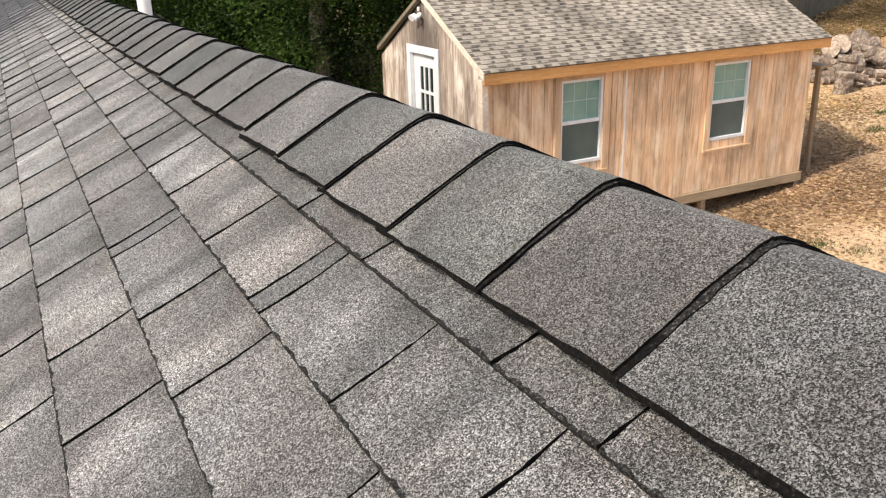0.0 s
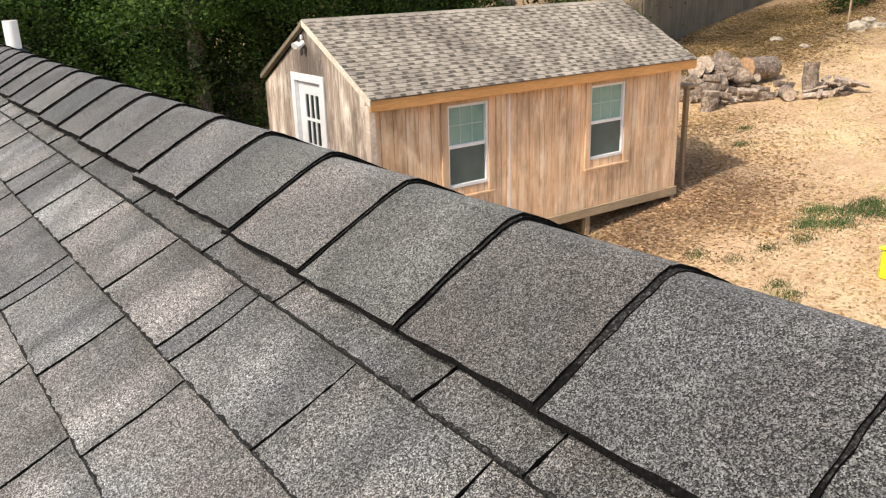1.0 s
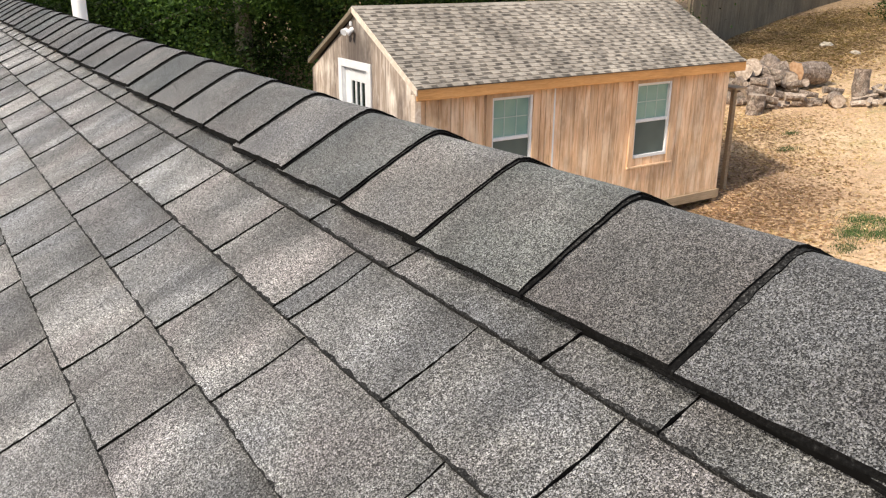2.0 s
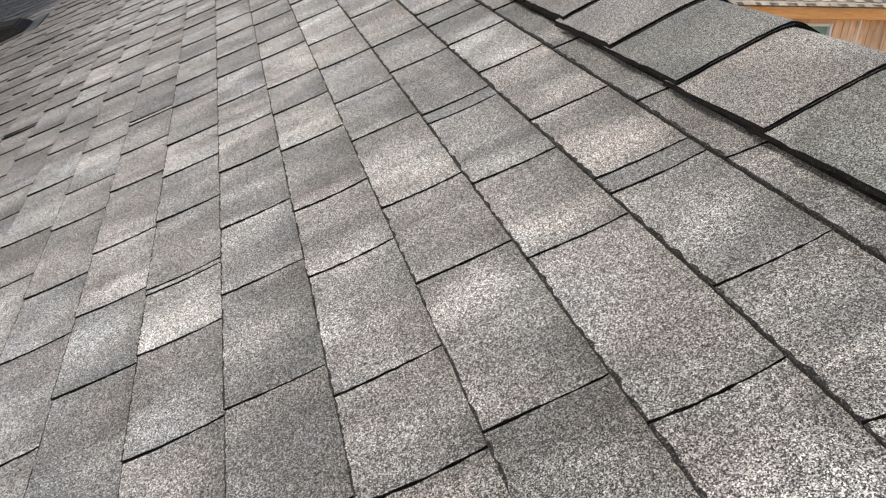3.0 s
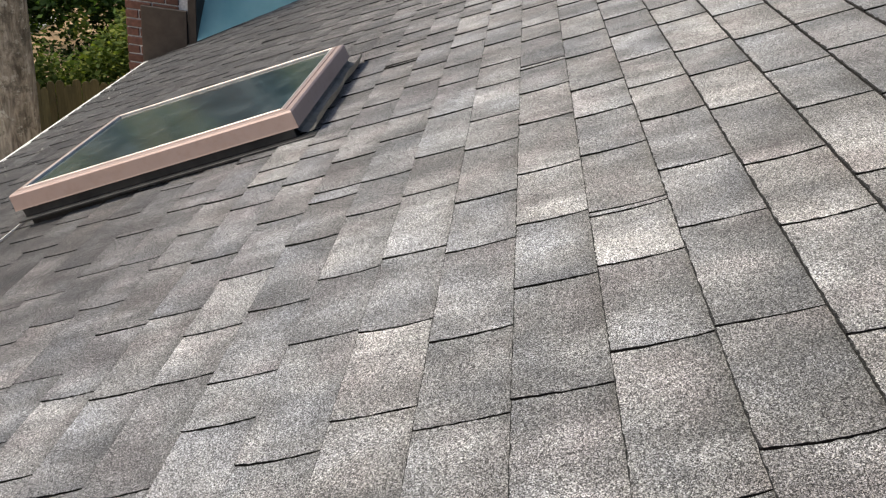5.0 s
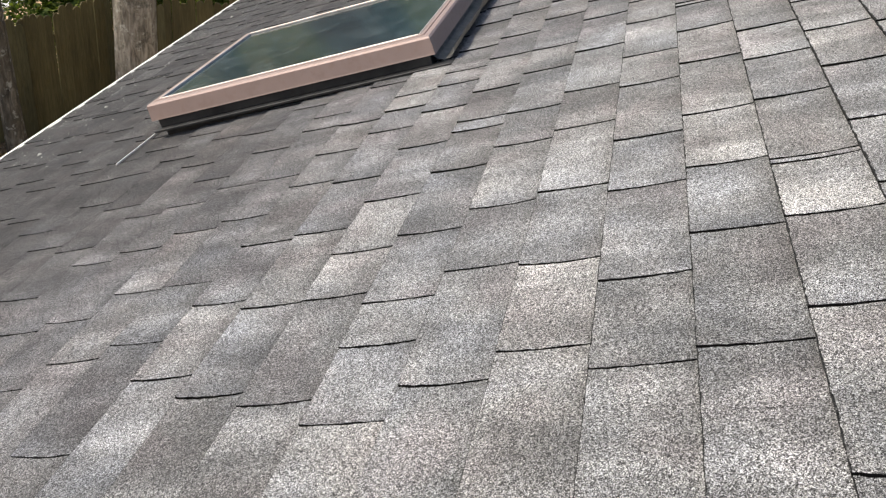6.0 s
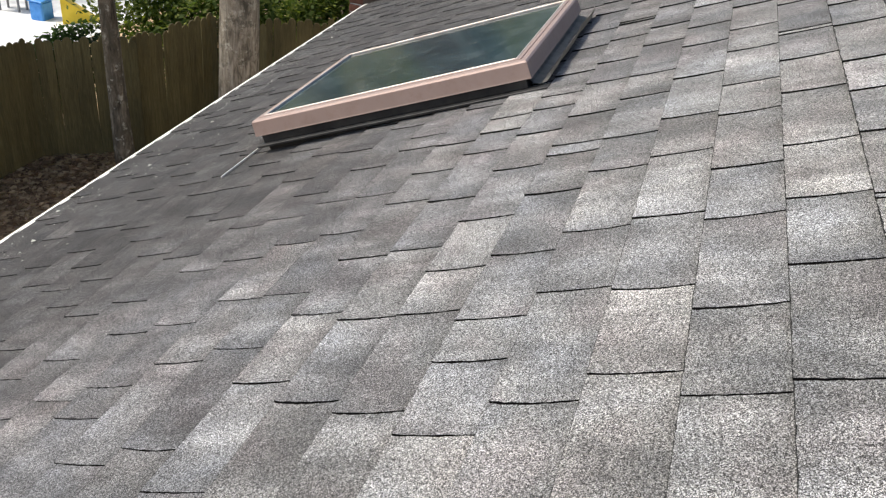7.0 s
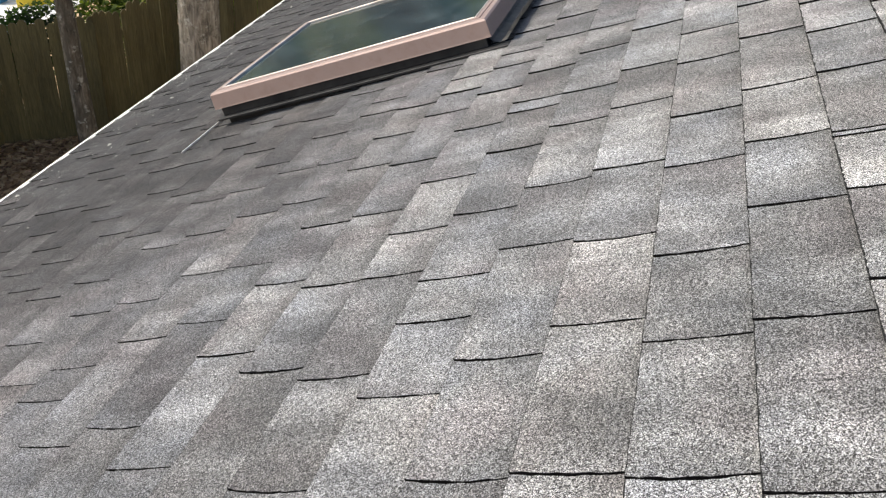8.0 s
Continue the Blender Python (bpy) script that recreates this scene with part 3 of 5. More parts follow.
def build_house():
    house = thing("house", "low gabled house roofed in grey architectural asphalt shingles", "house")
    eave_x = (ROOF @ Vector((EAVE, 0, 0))).x
    bm = bmesh.new()
    box(bm, eave_x + 0.35, -eave_x - 0.35, NEAR + 0.2, FAR - 0.25, -0.6, 2.7)
    part("wall", bm, HOUSE, house, "pale painted house wall")
    # the deck below the shingles of both slopes
    bm = along_eave(0.012, 3.0, -0.14, -0.0105)
    roof = part("roof", bm, UNDER, house, "dark roof deck under the shingles", at=ROOF)
    other = Matrix.Translation((0, 0, H)) @ Matrix.Rotation(PITCH, 4, "Y") @ Matrix.Translation((APEX, 0, -0.02))
    verts, faces, slots = [], [], []
    rng = random.Random(5)
    for k in range(28):
        x = -APEX + 0.2 + k * 0.1325
        y = NEAR - rng.uniform(0, 0.25)
        while y < FAR:
            w = rng.uniform(0.2, 0.3)
            b = len(verts)
            a0, a1 = max(y, NEAR), min(y + w - 0.004, FAR)
            if a1 > a0:
                verts += [(x, a0, -0.003), (x + 0.1325, a0, 0.003), (x + 0.1325, a1, 0.003), (x, a1, -0.003),
                          (x + 0.1325, a0, -0.004), (x + 0.1325, a1, -0.004)]
                faces += [(b, b + 1, b + 2, b + 3), (b + 1, b + 4, b + 5, b + 2)]
                slots += [0, 1]
            y += w
    bm = bmesh.new()
    box(bm, -APEX + 0.03, -EAVE, NEAR, FAR, -0.14, -0.0105)
    part("roof", bm, UNDER, house, "dark roof deck of the far slope", at=other)
    ob = piece("shingles", raw_mesh("shingles", verts, faces, [SHINGLE, CORE], slots), house, other)
    tagged(ob, "grey shingles of the slope behind the ridge", kind="stuff")

    # shingles of the near slope: those near the walk one by one, the rest joined
    rng = random.Random(11)
    verts, faces, slots = [], [], []
    singles = 0
    for k in range(-1, 28):
        ys = course_joints(k)
        x = (3 - k) * COURSE
        curve = [(rng.uniform(-0.0062, -0.001), rng.uniform(-0.004, 0.004)) for _ in ys]
        for q, (y0, y1) in enumerate(zip(ys, ys[1:])):
            if y1 - y0 < 0.012:
                continue
            close = -1.2 < y0 < 2.2 - 0.05 * max(0, k - 6) and k < 18
            v, f, s = tab_shape(rng, y1 - y0, max(0.1, 1.0 - max(0, k) / 9.5), curve[q:q + 2], (0.0028 + 0.0012 * max(0.0, min(2.0, y0 + 0.2))) * (1.0 if k < 14 else 0.6), fine=y0 > -1.0)
            if close and singles < 300:
                singles += 1
                tone = rng.choice(((1, 1, 1), (1.05, 1.03, 1.01), (0.94, 0.94, 0.95), (1.0, 0.98, 0.96), (0.9, 0.9, 0.91)))
                # shade and dirt under the caps, put into the tone of the top course
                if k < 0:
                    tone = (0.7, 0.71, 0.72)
                # tabs from darker or lighter batches
                for kk, yy, f_ in BATCHES:
                    if k == kk and y0 < yy < y1:
                        tone = (f_, 0.985 * f_, 0.97 * f_) if f_ > 1 else (f_, f_, f_)
                if k == 12 and 0.9 < y0 < 1.12:
                    tone = (1.7, 1.68, 1.62)
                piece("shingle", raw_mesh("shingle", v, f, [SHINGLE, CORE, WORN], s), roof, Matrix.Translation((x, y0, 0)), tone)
            else:
                b = len(verts)
                verts += [(drifted(p[0] + x, p[1] + y0), p[1] + y0, p[2]) for p in v]
                faces += [tuple(i + b for i in q) for q in f]
                slots += s
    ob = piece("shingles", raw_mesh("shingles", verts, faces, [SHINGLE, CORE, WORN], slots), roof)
    tagged(ob, "grey asphalt shingles farther down the slope", kind="stuff")

    # ridge vent and the doubled cap shingles
    bm = bmesh.new()
    prof = [(-0.139, -0.102), (-0.139, -0.076), (0.0, -0.016), (0.139, -0.076), (0.139, -0.102), (0.0, -0.04)]
    ends = [[bm.verts.new((px, y, pz)) for px, pz in prof] for y in (NEAR, FAR - 0.02)]
    for i in range(6):
        j = (i + 1) % 6
        bm.faces.new((ends[0][i], ends[0][j], ends[1][j], ends[1][i]))
    bm.faces.new(ends[0]), bm.faces.new(ends[1][::-1])
    part("ridge_vent", bm, VENT, house, "black plastic ridge vent under the caps", at=Matrix.Translation((0, 0, H)))
    rng = random.Random(3)
    tones = {0: (0.9, 0.91, 0.94), 1: (0.95, 0.93, 0.92), 2: (0.86, 0.9, 0.88), 3: (1.24, 1.21, 1.18), 4: (0.88, 0.91, 0.9), 5: (1.02, 1.0, 1.0), 6: (0.98, 0.98, 0.98)}
    for i in range(-22, 58):
        y0 = -0.854 + 0.2058 * i if i < 5 else -0.0308 + 0.2155 * (i - 4)
        length = min(0.24, FAR - y0)
        if length < 0.1:
            continue
        tone = tones.get(i) or rng.choice(((0.8, 0.84, 0.85), (1.0, 1.0, 1.0), (1.1, 1.09, 1.08), (0.9, 0.9, 0.93)))
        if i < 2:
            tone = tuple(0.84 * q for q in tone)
        me = cap_mesh(rng, length, 0.008 if i == 1 else rng.uniform(0.0022, 0.0042), 1.0 if i < 5 else 1.5)
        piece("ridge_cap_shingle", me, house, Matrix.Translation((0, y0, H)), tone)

    # drip edge along the eave and a short return at the gable
    part("drip_edge", along_eave(-0.036, 0.01, -0.009, 0.002), WHITE, house, "white metal drip edge along the eave", at=ROOF)
    bm = along_eave(-0.041, -0.0365, -0.07, -0.001)
    part("drip_edge", bm, WHITE, house, "white metal drip edge along the eave", at=ROOF)
    bm = bmesh.new()
    box(bm, EAVE + 0.0, APEX, FAR - 0.012, FAR, -0.16, -0.011)
    part("rake_board", bm, PAINT, house, "white rake board at the gable", at=ROOF)


def cap_mesh(rng, length, ledge, stout):
    """A doubled cap shingle folded over the ridge; its near butt stands proud of the piece before it."""
    w, seg = 0.161 + rng.uniform(-0.003, 0.0035), 33
    verts, faces, slots = [], [], []

    def skin(y, drop, wide):
        pts = []
        for i in range(seg):
            u = -1 + 2 * i / (seg - 1)
            x = math.copysign(abs(u) ** 1.6, u) * wide
            z = 0.0125 - 0.55 * (math.sqrt(x * x + 0.019 ** 2) - 0.019) - drop
            pts.append((x, y, z))
        return pts

    rise = rng.uniform(-0.001, 0.0015)
    skew = rng.uniform(-0.003, 0.003)
    jag = [rng.uniform(-0.0015, 0.001) for _ in range(12)]
    for layer, (top, thick, inset) in enumerate(((0.0, 0.0031 * stout, ledge), (0.0035 * stout, 0.003 * stout, 0.0))):
        b = len(verts)
        ny = 12
        grid = []
        for j in range(ny):
            f = j / (ny - 1)
            row = skin(inset + f * (length - inset), top + 0.0078 * f - rise, w + layer * rng.uniform(-0.001, 0.0016) + jag[j] + rng.uniform(-0.0004, 0.0004))
            if j == 0:
                row = [(x, y + skew * x / w + rng.uniform(-0.0013, 0.0013), z + rng.uniform(-0.0006, 0.0006)) for x, y, z in row]
            grid.append(row)
        for t in (0.0, thick):
            for row in grid:
                verts += [(x, y, z - t) for x, y, z in row]
        lower = ny * seg
        for j in range(ny - 1):
            for i in range(seg - 1):
                q = b + j * seg + i
                faces.append((q, q + 1, q + seg + 1, q + seg))
                slots.append((2 if j == 0 and 2 < i < seg - 4 else 1) if layer else 0)
        for i in range(seg - 1):
            q = b + i
            faces.append((q + lower, q + lower + 1, q + 1, q))
            slots.append(1)
        for j in range(ny - 1):
            for i in (0, seg - 1):
                q = b + j * seg + i
                face = (q, q + seg, q + seg + lower, q + lower)
                faces.append(face if i == 0 else face[::-1])
                slots.append(1)
    return raw_mesh("ridge_cap_shingle", verts, faces, [CAP, CORE, WORN], slots)


# ---- things on the roof ----
def build_skylight():
    x0, x1, y0, y1 = -2.31, -1.245, 1.32, 2.17
    sky_light = thing("skylight", "fixed skylight with a copper-clad frame and dark curb on the shingles", "skylight", ROOF @ Matrix.Translation((-1.245, 0, 0)) @ Matrix.Rotation(0.03, 4, "Y") @ Matrix.Translation((1.245, 0, 0)))
    bm = bmesh.new()
    t = 0.035
    for b in ((x0 + 0.025, x1 - 0.025, y0 + 0.02, y0 + 0.02 + t), (x0 + 0.025, x1 - 0.025, y1 - 0.02 - t, y1 - 0.02),
              (x0 + 0.025, x0 + 0.025 + t, y0 + 0.02 + t, y1 - 0.02 - t), (x1 - 0.025 - t, x1 - 0.025, y0 + 0.02 + t, y1 - 0.02 - t)):
        box(bm, *b, -0.12, 0.07)
    part("curb", bm, FLASH, sky_light, "dark metal-wrapped curb")
    # copper cover: an outer skirt that leans in, a flat top rim and an inner lip
    rings = [(0.0, 0.035), (0.001, 0.04), (0.004, 0.087), (0.008, 0.0925), (0.024, 0.095), (0.0245, 0.093), (0.027, 0.093), (0.0275, 0.096), (0.038, 0.097), (0.04, 0.094), (0.043, 0.082)]
    bm = bmesh.new()
    loops = []
    for inset, z in rings:
        loops.append([bm.verts.new(p) for p in ((x0 + inset, y0 + inset, z), (x1 - inset, y0 + inset, z), (x1 - inset, y1 - inset, z), (x0 + inset, y1 - inset, z))])
    for a, b in zip(loops, loops[1:]):
        for i in range(4):
            j = (i + 1) % 4
            bm.faces.new((a[i], a[j], b[j], b[i]))
    part("frame", bm, COPPER, sky_light, "copper-toned metal frame cover")
    i0 = 0.04
    for name, b in (("glazing_bead", (x0 + i0, x1 - i0, y1 - i0 - 0.006, y1 - i0)), ("glazing_bead", (x0 + i0, x0 + i0 + 0.009, y0 + i0, y1 - i0 - 0.01)),
                    ("glazing_bead", (x1 - i0 - 0.006, x1 - i0, y0 + i0, y1 - i0 - 0.01)), ("glazing_bead", (x0 + i0 + 0.01, x1 - i0 - 0.007, y0 + i0, y0 + i0 + 0.006))):
        bm = bmesh.new()
        box(bm, *b, 0.072, 0.0985 if b[0] < x0 + 0.1 and b[1] > x1 - 0.1 else 0.099, 0.002)
        part(name, bm, BEAD, sky_light, "pale weathered glazing bead")
    bm = bmesh.new()
    box(bm, x0 + 0.041, x1 - 0.041, y0 + 0.041, y1 - 0.041, 0.07, 0.0915)
    part("pane", bm, SKYGLASS, sky_light, "dark greenish reflecting glass")
    # flashings
    bm = bmesh.new()
    box(bm, x0 + 0.005, x1 + 0.05, y0 - 0.02, y0 + 0.02, -0.004, 0.004, 0.001)
    box(bm, x0 + 0.02, x1 - 0.02, y0 + 0.008, y0 + 0.0185, 0.004, 0.05, 0.002)
    part("sill_flashing", bm, FLASH, sky_light, "dark step flashing along the near side")
    bm = bmesh.new()
    prof = ((-0.022, 0.045), (-0.005, 0.02), (0.018, 0.009), (0.04, 0.012), (0.056, 0.026), (0.064, 0.046))
    rows = []
    for f in range(9):
        y = y0 + 0.012 + (y1 - y0 - 0.02) * f / 8
        rows.append([bm.verts.new((x1 + px + 0.004 * math.sin(2.1 * f), y, pz + (0.003 * math.sin(1.7 * f) if px > 0.03 else 0.0))) for px, pz in prof])
    for r0, r1 in zip(rows, rows[1:]):
        for q in range(len(prof) - 1):
            bm.faces.new((r0[q], r0[q + 1], r1[q + 1], r1[q]))
    bmesh.ops.solidify(bm, geom=bm.faces[:], thickness=0.002)
    part("head_flashing", bm, LEAD, sky_light, "grey turned-up head flashing")
    bm = bmesh.new()
    box(bm, x0 - 0.057, x0 - 0.052, y0 - 0.2, y0 + 0.1, -0.03, -0.024, 0.001)
    part("flashing_edge", bm, SEAL, sky_light, "pale bare edge of the side flashing")


def build_chimney():
    ch = thing("chimney", "red brick chimney with dark sheet-metal flashing at the gable end", "chimney", Matrix.Translation((-0.085, 5.06, 0)))
    bm = bmesh.new()
    box(bm, -3.815, -3.335, 0.012, 0.5, -0.6, H - 0.45)
    part("core", bm, MORTAR, ch, "pale mortar")
    lay = 0.068
    rng = random.Random(8)
    variants = []
    for w in (0.2, 0.095):
        bm = bmesh.new()
        box(bm, 0, w, 0, 0.1, 0, 0.057, 0.004)
        variants.append(mesh_of("brick", bm, BRICK))
    for r in range(34):
        z = H - 2.6 + r * lay
        x = -3.82
        n = r % 2
        while x < -3.4:
            which = n % 2 if x < -3.7 or x > -3.47 else 0
            w = (0.2, 0.095)[which]
            if x + w > -3.325:
                which, w = 1, 0.095
            piece("brick", variants[which], ch, Matrix.Translation((x, rng.uniform(-0.002, 0.002), z)))
            x += w + 0.0115
            n += 1
        for yy in (0.11, 0.32):
            piece("brick", variants[0], ch, Matrix.Translation((-3.82, yy + 0.1 * (r % 2), z)) @ Matrix.Rotation(math.pi / 2, 4, "Z") @ Matrix.Translation((0, -0.1, 0)))
    bm = boxes((-3.69, -3.335, -0.03, -0.004, H - 2.3, H - 1.47), bevel=0.004)
    part("flashing", bm, CLAD, ch, "dark brown sheet-metal apron")
    bm = boxes((-3.33, -3.265, -0.02, 0.45, -0.6, H - 0.62), bevel=0.004)
    part("side_panel", bm, CLAD, ch, "dark brown side cladding")
    # copper cricket, gone turquoise, on the uphill side of the stack
    yc, tip = 0.33, Vector((-2.56, 0.33, H - 1.35))
    bm = bmesh.new()
    a, b, d = bm.verts.new((-3.265, -0.02, H - 1.69)), bm.verts.new((-3.265, yc, H - 1.2)), bm.verts.new(tip)
    e = bm.verts.new((-3.265, 0.68, H - 1.69))
    bm.faces.new((a, d, b)), bm.faces.new((b, d, e))
    bmesh.ops.solidify(bm, geom=bm.faces[:], thickness=0.01)
    part("cricket", bm, TURQ, ch, "turquoise weathered copper cricket")


def build_roof_vent():
    at = ROOF @ Matrix.Translation((-1.74, 4.93, 0))
    vent = thing("roof_vent", "low black slant-back exhaust vent on the shingles", "roof vent", at)
    bm = bmesh.new()
    low = [bm.verts.new(p) for p in ((-0.17, -0.15, 0.0), (0.15, -0.15, 0.0), (0.15, 0.17, 0.0), (-0.17, 0.17, 0.0))]
    top = [bm.verts.new(p) for p in ((-0.19, -0.12, 0.13), (0.1, -0.12, 0.06), (0.1, 0.14, 0.06), (-0.19, 0.14, 0.13))]
    bm.faces.new(low[::-1]), bm.faces.new(top)
    for i in range(4):
        bm.faces.new((low[i], low[(i + 1) % 4], top[(i + 1) % 4], top[i]))
    bmesh.ops.bevel(bm, geom=bm.edges[:], offset=0.012, segments=2, affect="EDGES")
    part("hood", bm, VENT, vent, "black moulded hood")
    bm = bmesh.new()
    box(bm, -0.19, 0.24, -0.22, 0.24, -0.002, 0.006, 0.002)
    part("flange", bm, FLASH, vent, "dark nailing flange")


def build_vent_pipe():
    pipe = thing("vent_pipe", "white plastic vent pipe standing behind the ridge", "vent pipe", Matrix.Translation((0.351, 4.78, H - 0.185)))
    bm = bmesh.new()
    bmesh.ops.create_cone(bm, cap_ends=False, segments=20, radius1=0.044, radius2=0.044, depth=0.24, matrix=Matrix.Translation((0, 0, 0.09)))
    bmesh.ops.create_cone(bm, cap_ends=False, segments=20, radius1=0.038, radius2=0.038, depth=0.24, matrix=Matrix.Translation((0, 0, 0.09)))
    bmesh.ops.create_cone(bm, cap_ends=True, segments=20, radius1=0.0435, radius2=0.0435, depth=0.01, matrix=Matrix.Translation((0, 0, -0.02)))
    part("pipe", bm, WHITE, pipe, "white plastic pipe")
    bm = bmesh.new()
    bmesh.ops.create_cone(bm, cap_ends=True, segments=20, radius1=0.1, radius2=0.055, depth=0.05, matrix=Matrix.Translation((0, 0, 0.015)))
    part("boot", bm, FLASH, pipe, "dark rubber boot")


# ---- the shed ----
SX0, SX1, SY0, SY1 = 4.862, 10.985, 8.2, 11.42
S_EAVE, S_FLOOR, S_PEAK = H - 1.388, H - 3.475, H - 0.37


DOOR = (9.47, 10.33)


def shed_window(shed, x0, x1, z0, z1):
    y = SY0
    win = part("window", boxes((x0 - 0.11, x0, y - 0.03, y - 0.004, z0 - 0.12, z1 + 0.09), (x1, x1 + 0.11, y - 0.03, y - 0.004, z0 - 0.12, z1 + 0.09),
                               (x0 + 0.001, x1 - 0.001, y - 0.03, y - 0.004, z1 + 0.002, z1 + 0.09), bevel=0.004), CASING, shed, "white double-hung window in cedar trim")
    part("window_sill", boxes((x0 - 0.115, x1 + 0.115, y - 0.045, y - 0.002, z0 - 0.16, z0 - 0.122), bevel=0.006), CASING, win, "cedar sill board")
    w = 0.04
    part("window_frame", boxes((x0, x0 + w, y + 0.0, y + 0.08, z0, z1), (x1 - w, x1, y - 0.012, y + 0.08, z0, z1), (x0 + w, x1 - w, y + 0.0, y + 0.08, z1 - w, z1),
                               (x0 + w, x1 - w, y - 0.012, y + 0.08, z0, z0 + w + 0.01), bevel=0.004), PAINT, win, "white vinyl frame")
    mid = (z0 + z1) / 2
    part("meeting_rail", boxes((x0 + w, x1 - w, y + 0.005, y + 0.06, mid - 0.024, mid + 0.024), bevel=0.004), PAINT, win, "white meeting rail")
    part("pane", boxes((x0 + w, x1 - w, y + 0.042, y + 0.048, mid + 0.024, z1 - w)), BLIND, win, "pane with a pale green blind behind")
    part("pane", boxes((x0 + w, x1 - w, y + 0.024, y + 0.03, z0 + w + 0.01, mid - 0.024)), SCREEN, win, "pane behind a dark insect screen")
    for i in (1, 2):
        x = x0 + w + (x1 - x0 - 2 * w) * i / 3
        part("muntin", boxes((x - 0.006, x + 0.006, y + 0.037, y + 0.041, mid + 0.024, z1 - w)), MUNTIN, win, "pale grille bar inside the glass")
    z = (mid + z1) / 2
    part("muntin", boxes((x0 + w, x1 - w, y + 0.032, y + 0.0365, z - 0.006, z + 0.006)), MUNTIN, win, "pale grille bar inside the glass")


def shed_door(shed):
    x, y0, y1, z0, z1 = SX0 + 0.055, *DOOR, S_FLOOR + 0.05, H - 1.212
    door = part("door", boxes((x - 0.02, x + 0.03, y0 + 0.04, y1 - 0.04, z0 + 0.02, z0 + 0.85), (x - 0.02, x + 0.03, y0 + 0.04, y0 + 0.2, z0 + 0.851, z1 - 0.04),
                              (x - 0.02, x + 0.03, y1 - 0.2, y1 - 0.04, z0 + 0.851, z1 - 0.04), (x - 0.02, x + 0.03, y0 + 0.201, y1 - 0.201, z1 - 0.2, z1 - 0.04), bevel=0.004), PAINT, shed, "white door with a nine-light window")
    part("door_frame", boxes((x - 0.085, x - 0.057, y0 - 0.08, y0 + 0.03, z0, z1 + 0.08), (x - 0.085, x - 0.057, y1 - 0.03, y1 + 0.08, z0, z1 + 0.08), (x - 0.085, x - 0.057, y0 + 0.031, y1 - 0.031, z1 - 0.03, z1 + 0.08),
                             (x - 0.056, x + 0.04, y0 + 0.002, y0 + 0.037, z0, z1), (x - 0.056, x + 0.04, y1 - 0.037, y1 - 0.002, z0, z1), (x - 0.056, x + 0.04, y0 + 0.038, y1 - 0.038, z1 - 0.036, z1 - 0.002), bevel=0.004), PAINT, door, "white door trim")
    a, b, c, d = y0 + 0.201, y1 - 0.201, z0 + 0.851, z1 - 0.2
    for i in range(3):
        for j in range(3):
            part("pane", boxes((x, x + 0.006, a + (b - a) * i / 3 + 0.012, a + (b - a) * (i + 1) / 3 - 0.012, c + (d - c) * j / 3 + 0.012, c + (d - c) * (j + 1) / 3 - 0.012)), GLASS, door)
    for i in (0, 1, 2, 3):
        y = a + (b - a) * i / 3
        part("muntin", boxes((x - 0.016, x + 0.012, y - 0.018, y + 0.018, c, d), bevel=0.002), PAINT, door)
        z = c + (d - c) * i / 3
        part("muntin", boxes((x - 0.0145, x + 0.012, a, b, z - 0.022, z + 0.022), bevel=0.002), PAINT, door)
    bm = bmesh.new()
    bmesh.ops.create_uvsphere(bm, u_segments=12, v_segments=8, radius=0.03, matrix=Matrix.Translation((x - 0.06, y0 + 0.11, z0 + 0.93)))
    bmesh.ops.create_cone(bm, cap_ends=True, segments=10, radius1=0.012, radius2=0.012, depth=0.05, matrix=Matrix.Translation((x - 0.035, y0 + 0.11, z0 + 0.93)) @ Matrix.Rotation(math.pi / 2, 4, "Y"))
    part("handle", bm, LEAD, door, "metal door knob", True)


